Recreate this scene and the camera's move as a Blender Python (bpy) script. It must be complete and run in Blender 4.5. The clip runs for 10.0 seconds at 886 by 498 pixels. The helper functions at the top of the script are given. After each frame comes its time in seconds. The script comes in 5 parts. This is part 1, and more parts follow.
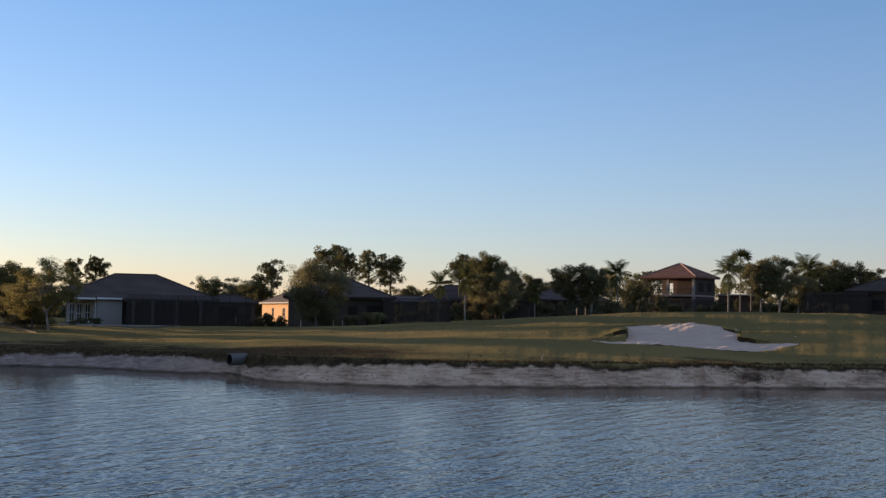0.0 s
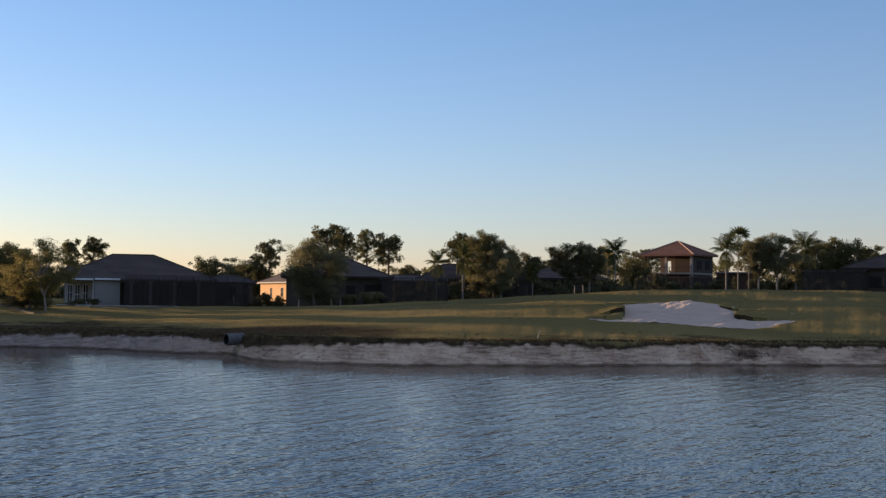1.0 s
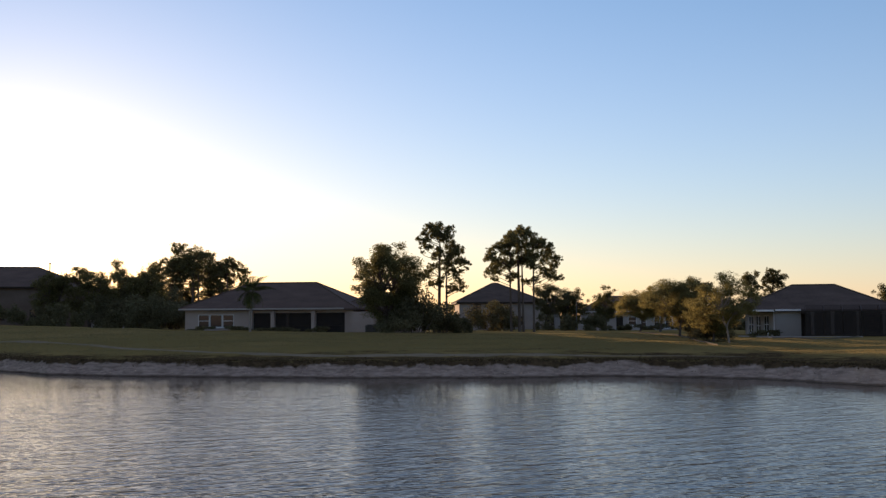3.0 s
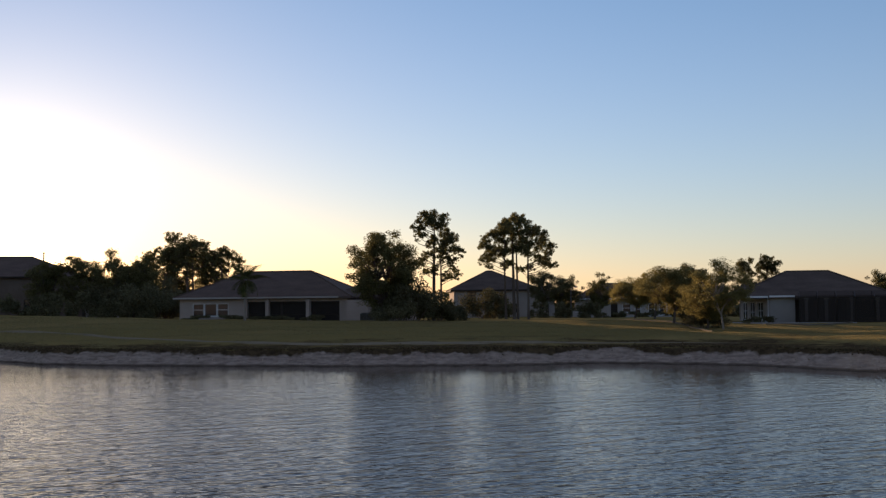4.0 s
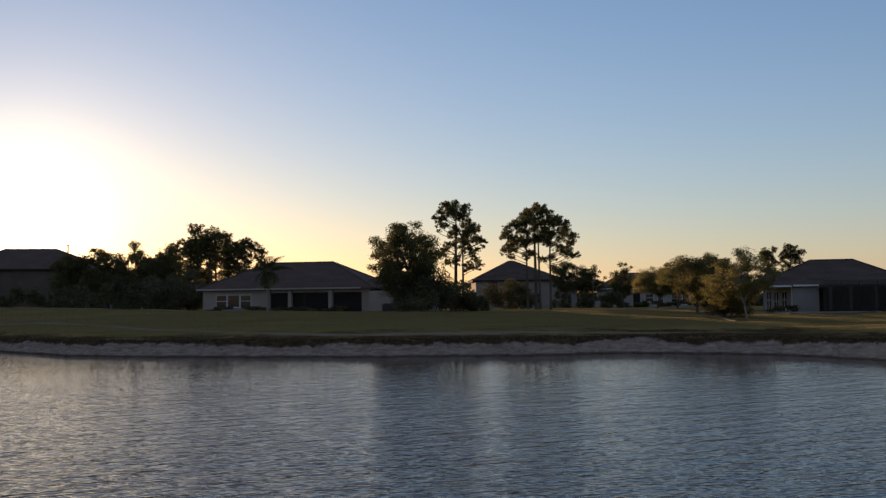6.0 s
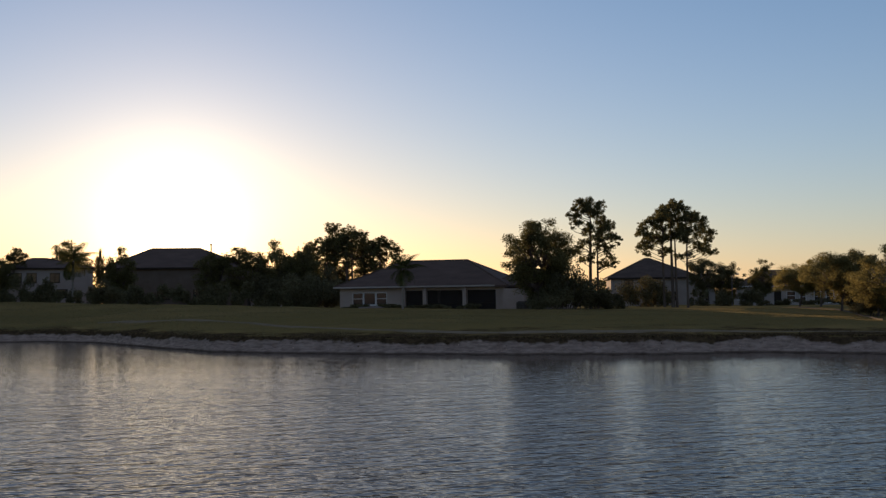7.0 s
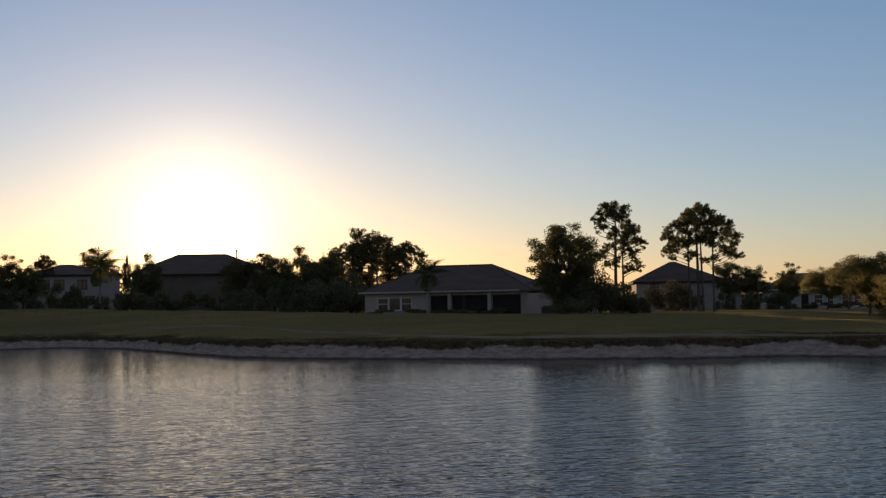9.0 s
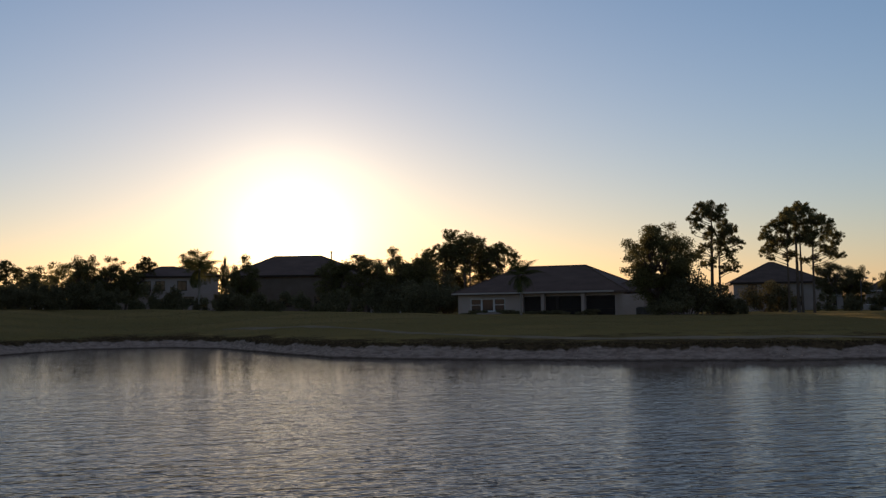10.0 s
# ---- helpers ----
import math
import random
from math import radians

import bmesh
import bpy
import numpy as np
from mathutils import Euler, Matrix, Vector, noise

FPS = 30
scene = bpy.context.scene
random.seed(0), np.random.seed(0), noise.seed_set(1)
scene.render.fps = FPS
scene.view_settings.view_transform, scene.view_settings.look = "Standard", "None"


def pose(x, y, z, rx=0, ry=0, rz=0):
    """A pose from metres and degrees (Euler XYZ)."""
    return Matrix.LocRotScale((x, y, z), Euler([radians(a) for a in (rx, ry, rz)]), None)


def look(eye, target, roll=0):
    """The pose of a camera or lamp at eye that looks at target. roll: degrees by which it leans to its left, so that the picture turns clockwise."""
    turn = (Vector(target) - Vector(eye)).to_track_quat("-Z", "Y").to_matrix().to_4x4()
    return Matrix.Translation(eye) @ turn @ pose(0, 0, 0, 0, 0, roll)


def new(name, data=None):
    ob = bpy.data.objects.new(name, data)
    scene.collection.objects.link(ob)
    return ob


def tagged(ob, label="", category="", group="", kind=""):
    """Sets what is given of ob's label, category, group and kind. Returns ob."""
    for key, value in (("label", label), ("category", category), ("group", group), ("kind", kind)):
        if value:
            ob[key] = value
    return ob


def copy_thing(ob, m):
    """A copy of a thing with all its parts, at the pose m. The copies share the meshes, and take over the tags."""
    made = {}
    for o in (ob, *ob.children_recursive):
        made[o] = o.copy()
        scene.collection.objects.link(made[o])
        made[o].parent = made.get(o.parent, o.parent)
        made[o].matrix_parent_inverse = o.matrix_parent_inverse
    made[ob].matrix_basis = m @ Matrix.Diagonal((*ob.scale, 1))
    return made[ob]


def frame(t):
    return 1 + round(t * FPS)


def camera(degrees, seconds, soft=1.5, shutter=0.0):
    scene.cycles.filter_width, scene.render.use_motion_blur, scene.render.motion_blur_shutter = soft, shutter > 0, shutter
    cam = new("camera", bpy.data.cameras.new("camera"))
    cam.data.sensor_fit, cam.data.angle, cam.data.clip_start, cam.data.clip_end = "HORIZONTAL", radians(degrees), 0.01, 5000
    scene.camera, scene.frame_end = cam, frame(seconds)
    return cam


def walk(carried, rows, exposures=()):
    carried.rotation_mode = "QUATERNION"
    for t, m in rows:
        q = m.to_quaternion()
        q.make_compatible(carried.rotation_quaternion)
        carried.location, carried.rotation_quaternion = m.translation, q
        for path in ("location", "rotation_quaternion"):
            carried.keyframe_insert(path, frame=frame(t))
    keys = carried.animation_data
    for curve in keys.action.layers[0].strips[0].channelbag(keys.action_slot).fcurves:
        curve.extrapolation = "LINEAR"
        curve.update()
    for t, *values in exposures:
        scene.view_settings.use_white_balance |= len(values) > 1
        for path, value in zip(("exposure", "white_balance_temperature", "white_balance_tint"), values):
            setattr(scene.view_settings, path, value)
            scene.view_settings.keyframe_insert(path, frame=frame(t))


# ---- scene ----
# The camera stands on the near bank of a pond and pans left along the far shore.
cam = camera(42.0, 10.0, soft=1.35)
EYE = 3.0
# seconds, sideways drift, bearing to the left, tilt up, lean to the right
TURN = [
    (0.0, 0.00, 0.0, 3.34, -1.028),
    (0.5, 0.13, -0.07, 2.373, -0.721),
    (1.0, 0.14, -0.073, 2.299, -0.75),
    (1.2, 0.14, 0.42, 2.42, -0.70),
    (1.4, 0.14, 2.20, 2.90, -0.60),
    (1.5, 0.14, 5.53, 3.36, -0.51),
    (1.6, 0.14, 8.60, 3.72, -0.44),
    (1.7, 0.14, 12.60, 4.06, -0.36),
    (1.8, 0.14, 16.70, 4.38, -0.26),
    (1.9, 0.14, 20.50, 4.62, -0.16),
    (2.0, 0.14, 23.85, 4.775, -0.066),
    (2.2, 0.14, 28.45, 4.66, 0.02),
    (2.5, 0.14, 32.267, 4.432, 0.10),
    (3.0, 0.14, 32.715, 3.685, 0.232),
    (4.5, 0.14, 32.057, 2.94, 0.641),
    (5.0, 0.14, 31.386, 2.624, 0.826),
    (5.2, 0.14, 31.148, 2.483, 0.873),
    (6.3, 0.14, 35.802, 2.691, 0.70),
    (6.5, 0.14, 37.622, 2.70, 0.74),
    (7.0, 0.14, 40.174, 2.59, 0.662),
    (7.5, 0.14, 40.775, 2.591, 0.64),
    (8.0, 0.14, 40.444, 2.569, 0.76),
    (8.5, 0.14, 40.097, 2.528, 0.792),
    (9.0, 0.14, 41.397, 2.851, 0.903),
    (9.5, 0.14, 44.407, 3.069, 0.93),
    (10.0, 0.14, 46.014, 2.967, 0.872),
]
walk(cam, [(t, pose(x, 0, EYE, 0, 0, turn) @ pose(0, 0, 0, 90 + tilt, 0, 0) @ pose(0, 0, 0, 0, 0, -lean))
           for t, x, turn, tilt, lean in TURN],
     exposures=[(0.0, 0.70, 5180, 22), (1.1, 0.70, 5250, 22), (1.5, 0.71, 5450, 22.5), (2.0, 0.74, 5650, 23), (2.5, 0.72, 5700, 24), (3.0, 0.64, 5680, 24), (4.5, 0.26, 5600, 23), (7.0, 0.07, 5680, 22), (10.0, -0.10, 5720, 22)])

# ---- light: a low evening sun over the roofs to the left, clear sky ----
SUN_BEARING, SUN_HEIGHT, GLOW_HEIGHT = 53.35, 3.45, 3.35
sun_way = Vector((-math.sin(radians(SUN_BEARING)) * math.cos(radians(SUN_HEIGHT)),
                  math.cos(radians(SUN_BEARING)) * math.cos(radians(SUN_HEIGHT)), math.sin(radians(SUN_HEIGHT))))
world = bpy.data.worlds.new("evening_sky")
scene.world = world
world.use_nodes = True
wn, wl = world.node_tree.nodes, world.node_tree.links
wn.clear()
sky = wn.new("ShaderNodeTexSky")
sky.sky_type, sky.sun_disc = "NISHITA", False
sky.sun_elevation, sky.sun_rotation = radians(SUN_HEIGHT), radians(-SUN_BEARING)
sky.air_density, sky.dust_density, sky.ozone_density, sky.altitude = 1.0, 0.25, 2.5, 0
sky_bg = wn.new("ShaderNodeBackground")
sky_bg.inputs["Strength"].default_value = 0.13
# light scattered more than once, with an added brightening overhead to fill shade on the land
dome_bg = wn.new("ShaderNodeBackground")
dome_bg.inputs["Strength"].default_value = 0.11
dome_way, dome_up, dome_tint = wn.new("ShaderNodeTexCoord"), wn.new("ShaderNodeSeparateXYZ"), wn.new("ShaderNodeValToRGB")
wl.new(dome_way.outputs["Generated"], dome_up.inputs[0])
wl.new(dome_up.outputs["Z"], dome_tint.inputs["Fac"])
wl.new(dome_tint.outputs["Color"], dome_bg.inputs["Color"])
for place in (0.12, 0.30, 0.55):
    dome_tint.color_ramp.elements.new(place)
for stop, (place, tint) in zip(dome_tint.color_ramp.elements, ((0.0, (1.40, 1.0, 1.0)), (0.12, (1.0, 0.93, 0.90)), (0.30, (0.44, 0.64, 0.68)), (0.55, (0.36, 0.30, 0.26)), (1.0, (1.70, 1.50, 1.25)))):
    stop.position, stop.color = place, (*tint, 1)
both_skies = wn.new("ShaderNodeAddShader")
world_out = wn.new("ShaderNodeOutputWorld")
wl.new(sky.outputs[0], sky_bg.inputs["Color"])
wl.new(sky_bg.outputs[0], both_skies.inputs[0])
wl.new(dome_bg.outputs[0], both_skies.inputs[1])
# the bright aureole of haze round the sun: a narrow core and a wide skirt
way_node, dot_node, angle_node = wn.new("ShaderNodeTexCoord"), wn.new("ShaderNodeVectorMath"), wn.new("ShaderNodeMath")
dot_node.operation, angle_node.operation = "DOT_PRODUCT", "ARCCOSINE"
dot_node.inputs[1].default_value = Vector((sun_way.x, sun_way.y, math.tan(radians(GLOW_HEIGHT)))).normalized()
wl.new(way_node.outputs["Generated"], dot_node.inputs[0])
wl.new(dot_node.outputs["Value"], angle_node.inputs[0])
whole_sky = both_skies
for width, strength, tint in ((1.75, 3.7, (1.0, 0.79, 0.39)), (6.0, 0.11, (1.0, 0.62, 0.12))):
    over, fall, gain, glow, join = (wn.new("ShaderNodeMath"), wn.new("ShaderNodeMath"), wn.new("ShaderNodeMath"), wn.new("ShaderNodeBackground"), wn.new("ShaderNodeAddShader"))
    over.operation, over.inputs[1].default_value = "DIVIDE", -radians(width)
    fall.operation = "EXPONENT"
    gain.operation, gain.inputs[1].default_value = "MULTIPLY", strength
    glow.inputs["Color"].default_value = (*tint, 1)
    wl.new(angle_node.outputs[0], over.inputs[0])
    wl.new(over.outputs[0], fall.inputs[0])
    wl.new(fall.outputs[0], gain.inputs[0])
    wl.new(gain.outputs[0], glow.inputs["Strength"])
    wl.new(whole_sky.outputs[0], join.inputs[0])
    wl.new(glow.outputs[0], join.inputs[1])
    whole_sky = join
wl.new(whole_sky.outputs[0], world_out.inputs["Surface"])

sun_data = bpy.data.lights.new("sun", "SUN")
sun_data.energy, sun_data.angle, sun_data.color = 5.0, radians(0.8), (1.0, 0.63, 0.28)
sun = new("sun", sun_data)
sun.matrix_world = look((0, 0, 60), Vector((0, 0, 60)) - sun_way)


# ---- materials ----
def surface(name, dark, light, scale=2.0, fine=20.0, rough=0.8, bump=0.3, depth=0.02, metal=0.0, by_object=0.0, stretch=(1, 1, 1), gloss=0.12):
    """A two-scale mottled surface in real size."""
    m = bpy.data.materials.new(name)
    m.use_nodes = True
    n, l = m.node_tree.nodes, m.node_tree.links
    b = n["Principled BSDF"]
    co = n.new("ShaderNodeTexCoord")
    mp = n.new("ShaderNodeMapping")
    mp.inputs["Scale"].default_value = stretch
    l.new(co.outputs["Object"], mp.inputs["Vector"])
    n1, n2 = n.new("ShaderNodeTexNoise"), n.new("ShaderNodeTexNoise")
    for t, s, d in ((n1, scale, 4), (n2, fine, 5)):
        t.inputs["Scale"].default_value, t.inputs["Detail"].default_value = s, d
        l.new(mp.outputs[0], t.inputs["Vector"])
    add = n.new("ShaderNodeMath")
    add.operation, add.inputs[1].default_value = "MULTIPLY_ADD", 0.55
    sub = n.new("ShaderNodeMath")
    sub.operation, sub.inputs[1].default_value = "MULTIPLY", 0.5
    l.new(n2.outputs["Fac"], sub.inputs[0])
    l.new(n1.outputs["Fac"], add.inputs[0])
    l.new(sub.outputs[0], add.inputs[2])
    ramp = n.new("ShaderNodeValToRGB")
    ramp.color_ramp.elements[0].position, ramp.color_ramp.elements[1].position = 0.34, 0.70
    ramp.color_ramp.elements[0].color, ramp.color_ramp.elements[1].color = (*dark, 1), (*light, 1)
    l.new(add.outputs[0], ramp.inputs["Fac"])
    tint = ramp.outputs["Color"]
    if by_object:
        info, hsv, k = n.new("ShaderNodeObjectInfo"), n.new("ShaderNodeHueSaturation"), n.new("ShaderNodeMapRange")
        k.inputs["To Min"].default_value, k.inputs["To Max"].default_value = 1 - by_object, 1 + by_object
        l.new(info.outputs["Random"], k.inputs["Value"])
        l.new(k.outputs[0], hsv.inputs["Value"])
        l.new(tint, hsv.inputs["Color"])
        tint = hsv.outputs["Color"]
    l.new(tint, b.inputs["Base Color"])
    b.inputs["Roughness"].default_value, b.inputs["Metallic"].default_value = rough, metal
    b.inputs["Specular IOR Level"].default_value = gloss
    if bump:
        bp = n.new("ShaderNodeBump")
        bp.inputs["Strength"].default_value, bp.inputs["Distance"].default_value = bump, depth
        l.new(n2.outputs["Fac"], bp.inputs["Height"])
        l.new(bp.outputs[0], b.inputs["Normal"])
    return m


def foliage(name, dark, light, through_light=0.45):
    """Leaves: each leaf a shade of its own, lit from both sides."""
    m = bpy.data.materials.new(name)
    m.use_nodes = True
    n, l = m.node_tree.nodes, m.node_tree.links
    n.remove(n["Principled BSDF"])
    geo, info = n.new("ShaderNodeNewGeometry"), n.new("ShaderNodeObjectInfo")
    mix = n.new("ShaderNodeMix")
    mix.data_type = "RGBA"
    mix.inputs["A"].default_value, mix.inputs["B"].default_value = (*dark, 1), (*light, 1)
    l.new(geo.outputs["Random Per Island"], mix.inputs["Factor"])
    hsv, k = n.new("ShaderNodeHueSaturation"), n.new("ShaderNodeMapRange")
    k.inputs["To Min"].default_value, k.inputs["To Max"].default_value = 0.8, 1.25
    l.new(info.outputs["Random"], k.inputs["Value"])
    l.new(k.outputs[0], hsv.inputs["Value"])
    l.new(mix.outputs["Result"], hsv.inputs["Color"])
    d, t, both = n.new("ShaderNodeBsdfDiffuse"), n.new("ShaderNodeBsdfTranslucent"), n.new("ShaderNodeMixShader")
    both.inputs[0].default_value = through_light
    l.new(hsv.outputs[0], d.inputs["Color"])
    l.new(hsv.outputs[0], t.inputs["Color"])
    l.new(d.outputs[0], both.inputs[1])
    l.new(t.outputs[0], both.inputs[2])
    l.new(both.outputs[0], n["Material Output"].inputs["Surface"])
    return m


def mesh_screen(name, tint, open_part):
    """Woven insect screen: partly open, the rest dark threads."""
    m = bpy.data.materials.new(name)
    m.use_nodes = True
    n, l = m.node_tree.nodes, m.node_tree.links
    b = n["Principled BSDF"]
    b.inputs["Base Color"].default_value, b.inputs["Roughness"].default_value = (*tint, 1), 0.7
    tr, mix = n.new("ShaderNodeBsdfTransparent"), n.new("ShaderNodeMixShader")
    mix.inputs[0].default_value = 1 - open_part
    b.inputs["Specular IOR Level"].default_value = 0.0
    l.new(tr.outputs[0], mix.inputs[1])
    l.new(b.outputs[0], mix.inputs[2])
    l.new(mix.outputs[0], n["Material Output"].inputs["Surface"])
    return m


def ground_material():
    """Lawn above, bare eroded sand along the water, with a ragged line between."""
    m = bpy.data.materials.new("lawn_and_sand")
    m.use_nodes = True
    n, l = m.node_tree.nodes, m.node_tree.links
    b = n["Principled BSDF"]
    geo, sep = n.new("ShaderNodeNewGeometry"), n.new("ShaderNodeSeparateXYZ")
    l.new(geo.outputs["Position"], sep.inputs[0])

    def noise_of(scale, detail=4, stretch=None):
        t = n.new("ShaderNodeTexNoise")
        t.inputs["Scale"].default_value, t.inputs["Detail"].default_value = scale, detail
        src = geo.outputs["Position"]
        if stretch:
            mp = n.new("ShaderNodeMapping")
            mp.inputs["Scale"].default_value = stretch
            mp.inputs["Rotation"].default_value = (0, 0, radians(-30))
            l.new(src, mp.inputs["Vector"])
            src = mp.outputs[0]
        l.new(src, t.inputs["Vector"])
        return t.outputs["Fac"]

    def ramp_of(fac, stops):
        r = n.new("ShaderNodeValToRGB")
        while len(r.color_ramp.elements) < len(stops):
            r.color_ramp.elements.new(0.5)
        for e, (p, c) in zip(r.color_ramp.elements, stops):
            e.position, e.color = p, (*c, 1)
        l.new(fac, r.inputs["Fac"])
        return r.outputs["Color"]

    def mixed(fac, a, c):
        x = n.new("ShaderNodeMix")
        x.data_type = "RGBA"
        l.new(fac, x.inputs["Factor"])
        l.new(a, x.inputs["A"])
        l.new(c, x.inputs["B"])
        return x.outputs["Result"]

    def maths(op, a, c):
        x = n.new("ShaderNodeMath")
        x.operation = op
        for i, v in enumerate((a, c)):
            if isinstance(v, (int, float)):
                x.inputs[i].default_value = v
            else:
                l.new(v, x.inputs[i])
        return x.outputs[0]

    big, mid, fine = noise_of(0.09, 5, (1.0, 0.45, 1)), noise_of(0.8, 4), noise_of(9.0, 5)
    green = ramp_of(big, [(0.30, (0.158, 0.129, 0.052)), (0.50, (0.228, 0.177, 0.070)), (0.68, (0.315, 0.232, 0.098))])
    blade = ramp_of(maths("MULTIPLY_ADD", mid, 0.5), [(0.25, (0.065, 0.062, 0.018)), (0.75, (0.20, 0.165, 0.055))])
    grass = mixed(maths("MULTIPLY", fine, 0.6), green, blade)
    margin = n.new("ShaderNodeMapRange")
    margin.inputs["From Min"].default_value, margin.inputs["From Max"].default_value = 0.90, 1.07
    dry = ramp_of(noise_of(2.2, 5), [(0.3, (0.036, 0.027, 0.017)), (0.7, (0.105, 0.075, 0.040))])
    sand = ramp_of(maths("ADD", maths("MULTIPLY", noise_of(0.45, 5), 0.55), maths("MULTIPLY", noise_of(1.3, 6, (1, 1, 10)), 0.45)),
                   [(0.33, (0.16, 0.108, 0.068)), (0.43, (0.37, 0.265, 0.172)), (0.51, (0.57, 0.415, 0.275)), (0.62, (0.72, 0.545, 0.375))])
    damp = ramp_of(sep.outputs["Z"], [(0.0, (0.35, 0.35, 0.35)), (0.05, (0.40, 0.38, 0.36)), (0.11, (1, 1, 1))])
    wet = n.new("ShaderNodeMix")
    wet.data_type, wet.blend_type = "RGBA", "MULTIPLY"
    wet.inputs["Factor"].default_value = 1.0
    l.new(sand, wet.inputs["A"])
    l.new(damp, wet.inputs["B"])
    # left bank: greyer soil, darkened as well for the shade it lies in
    shaded_stretch = n.new("ShaderNodeMapRange")
    shaded_stretch.inputs["From Min"].default_value, shaded_stretch.inputs["From Max"].default_value = -4.0, -14.0
    l.new(maths("ADD", sep.outputs["X"], maths("MULTIPLY", mid, 3.0)), shaded_stretch.inputs["Value"])
    soil = ramp_of(noise_of(1.6, 6, (1, 1, 5)), [(0.32, (0.21, 0.165, 0.13)), (0.52, (0.305, 0.245, 0.195)), (0.70, (0.40, 0.325, 0.26))])
    shaded_soil = n.new("ShaderNodeMix")
    shaded_soil.data_type, shaded_soil.blend_type = "RGBA", "MULTIPLY"
    shaded_soil.inputs["Factor"].default_value = 1.0
    l.new(soil, shaded_soil.inputs["A"])
    l.new(damp, shaded_soil.inputs["B"])
    bare = mixed(shaded_stretch.outputs[0], wet.outputs["Result"], shaded_soil.outputs["Result"])
    edge = maths("ADD", sep.outputs["Z"], maths("ADD", maths("MULTIPLY", maths("SUBTRACT", noise_of(1.3, 5), 0.5), 0.50), maths("MULTIPLY", maths("SUBTRACT", noise_of(0.28, 3), 0.5), 0.75)))
    line = n.new("ShaderNodeMapRange")
    line.inputs["From Min"].default_value, line.inputs["From Max"].default_value = 0.70, 0.82
    hollow, drop = n.new("ShaderNodeVectorMath"), n.new("ShaderNodeMapRange")
    hollow.operation, hollow.inputs[1].default_value = "DISTANCE", (-8.2, 55.5, 0.5)
    l.new(geo.outputs["Position"], hollow.inputs[0])
    l.new(maths("ADD", hollow.outputs["Value"], maths("MULTIPLY", mid, 2.0)), drop.inputs["Value"])
    for key, value in (("From Min", 2.5), ("From Max", 8.5), ("To Min", 0.30), ("To Max", 0.0)):
        drop.inputs[key].default_value = value
    l.new(maths("ADD", edge, maths("MAXIMUM", drop.outputs[0], maths("MULTIPLY", shaded_stretch.outputs[0], 0.13))), line.inputs["Value"])
    l.new(edge, margin.inputs["Value"])
    # trampled bare soil above the culvert
    gap, trodden = n.new("ShaderNodeVectorMath"), n.new("ShaderNodeMapRange")
    gap.operation, gap.inputs[1].default_value = "DISTANCE", (-7.5, 61.0, 0.9)
    l.new(geo.outputs["Position"], gap.inputs[0])
    l.new(maths("ADD", gap.outputs["Value"], maths("MULTIPLY", mid, 5.0)), trodden.inputs["Value"])
    trodden.inputs["From Min"].default_value, trodden.inputs["From Max"].default_value = 6.5, 11.0
    worn = maths("MULTIPLY", margin.outputs[0], trodden.outputs[0])
    l.new(mixed(line.outputs[0], bare, mixed(worn, dry, grass)), b.inputs["Base Color"])
    b.inputs["Roughness"].default_value = 0.95
    b.inputs["Specular IOR Level"].default_value = 0.0
    bp = n.new("ShaderNodeBump")
    bp.inputs["Strength"].default_value, bp.inputs["Distance"].default_value = 1.0, 0.15
    l.new(maths("ADD", noise_of(3.0, 6), maths("MULTIPLY", fine, 0.4)), bp.inputs["Height"])
    relief = n.new("ShaderNodeMapRange")
    relief.inputs["To Min"].default_value, relief.inputs["To Max"].default_value = 0.9, 1.0
    l.new(line.outputs[0], relief.inputs["Value"])
    l.new(relief.outputs[0], bp.inputs["Strength"])
    l.new(bp.outputs[0], b.inputs["Normal"])
    return m


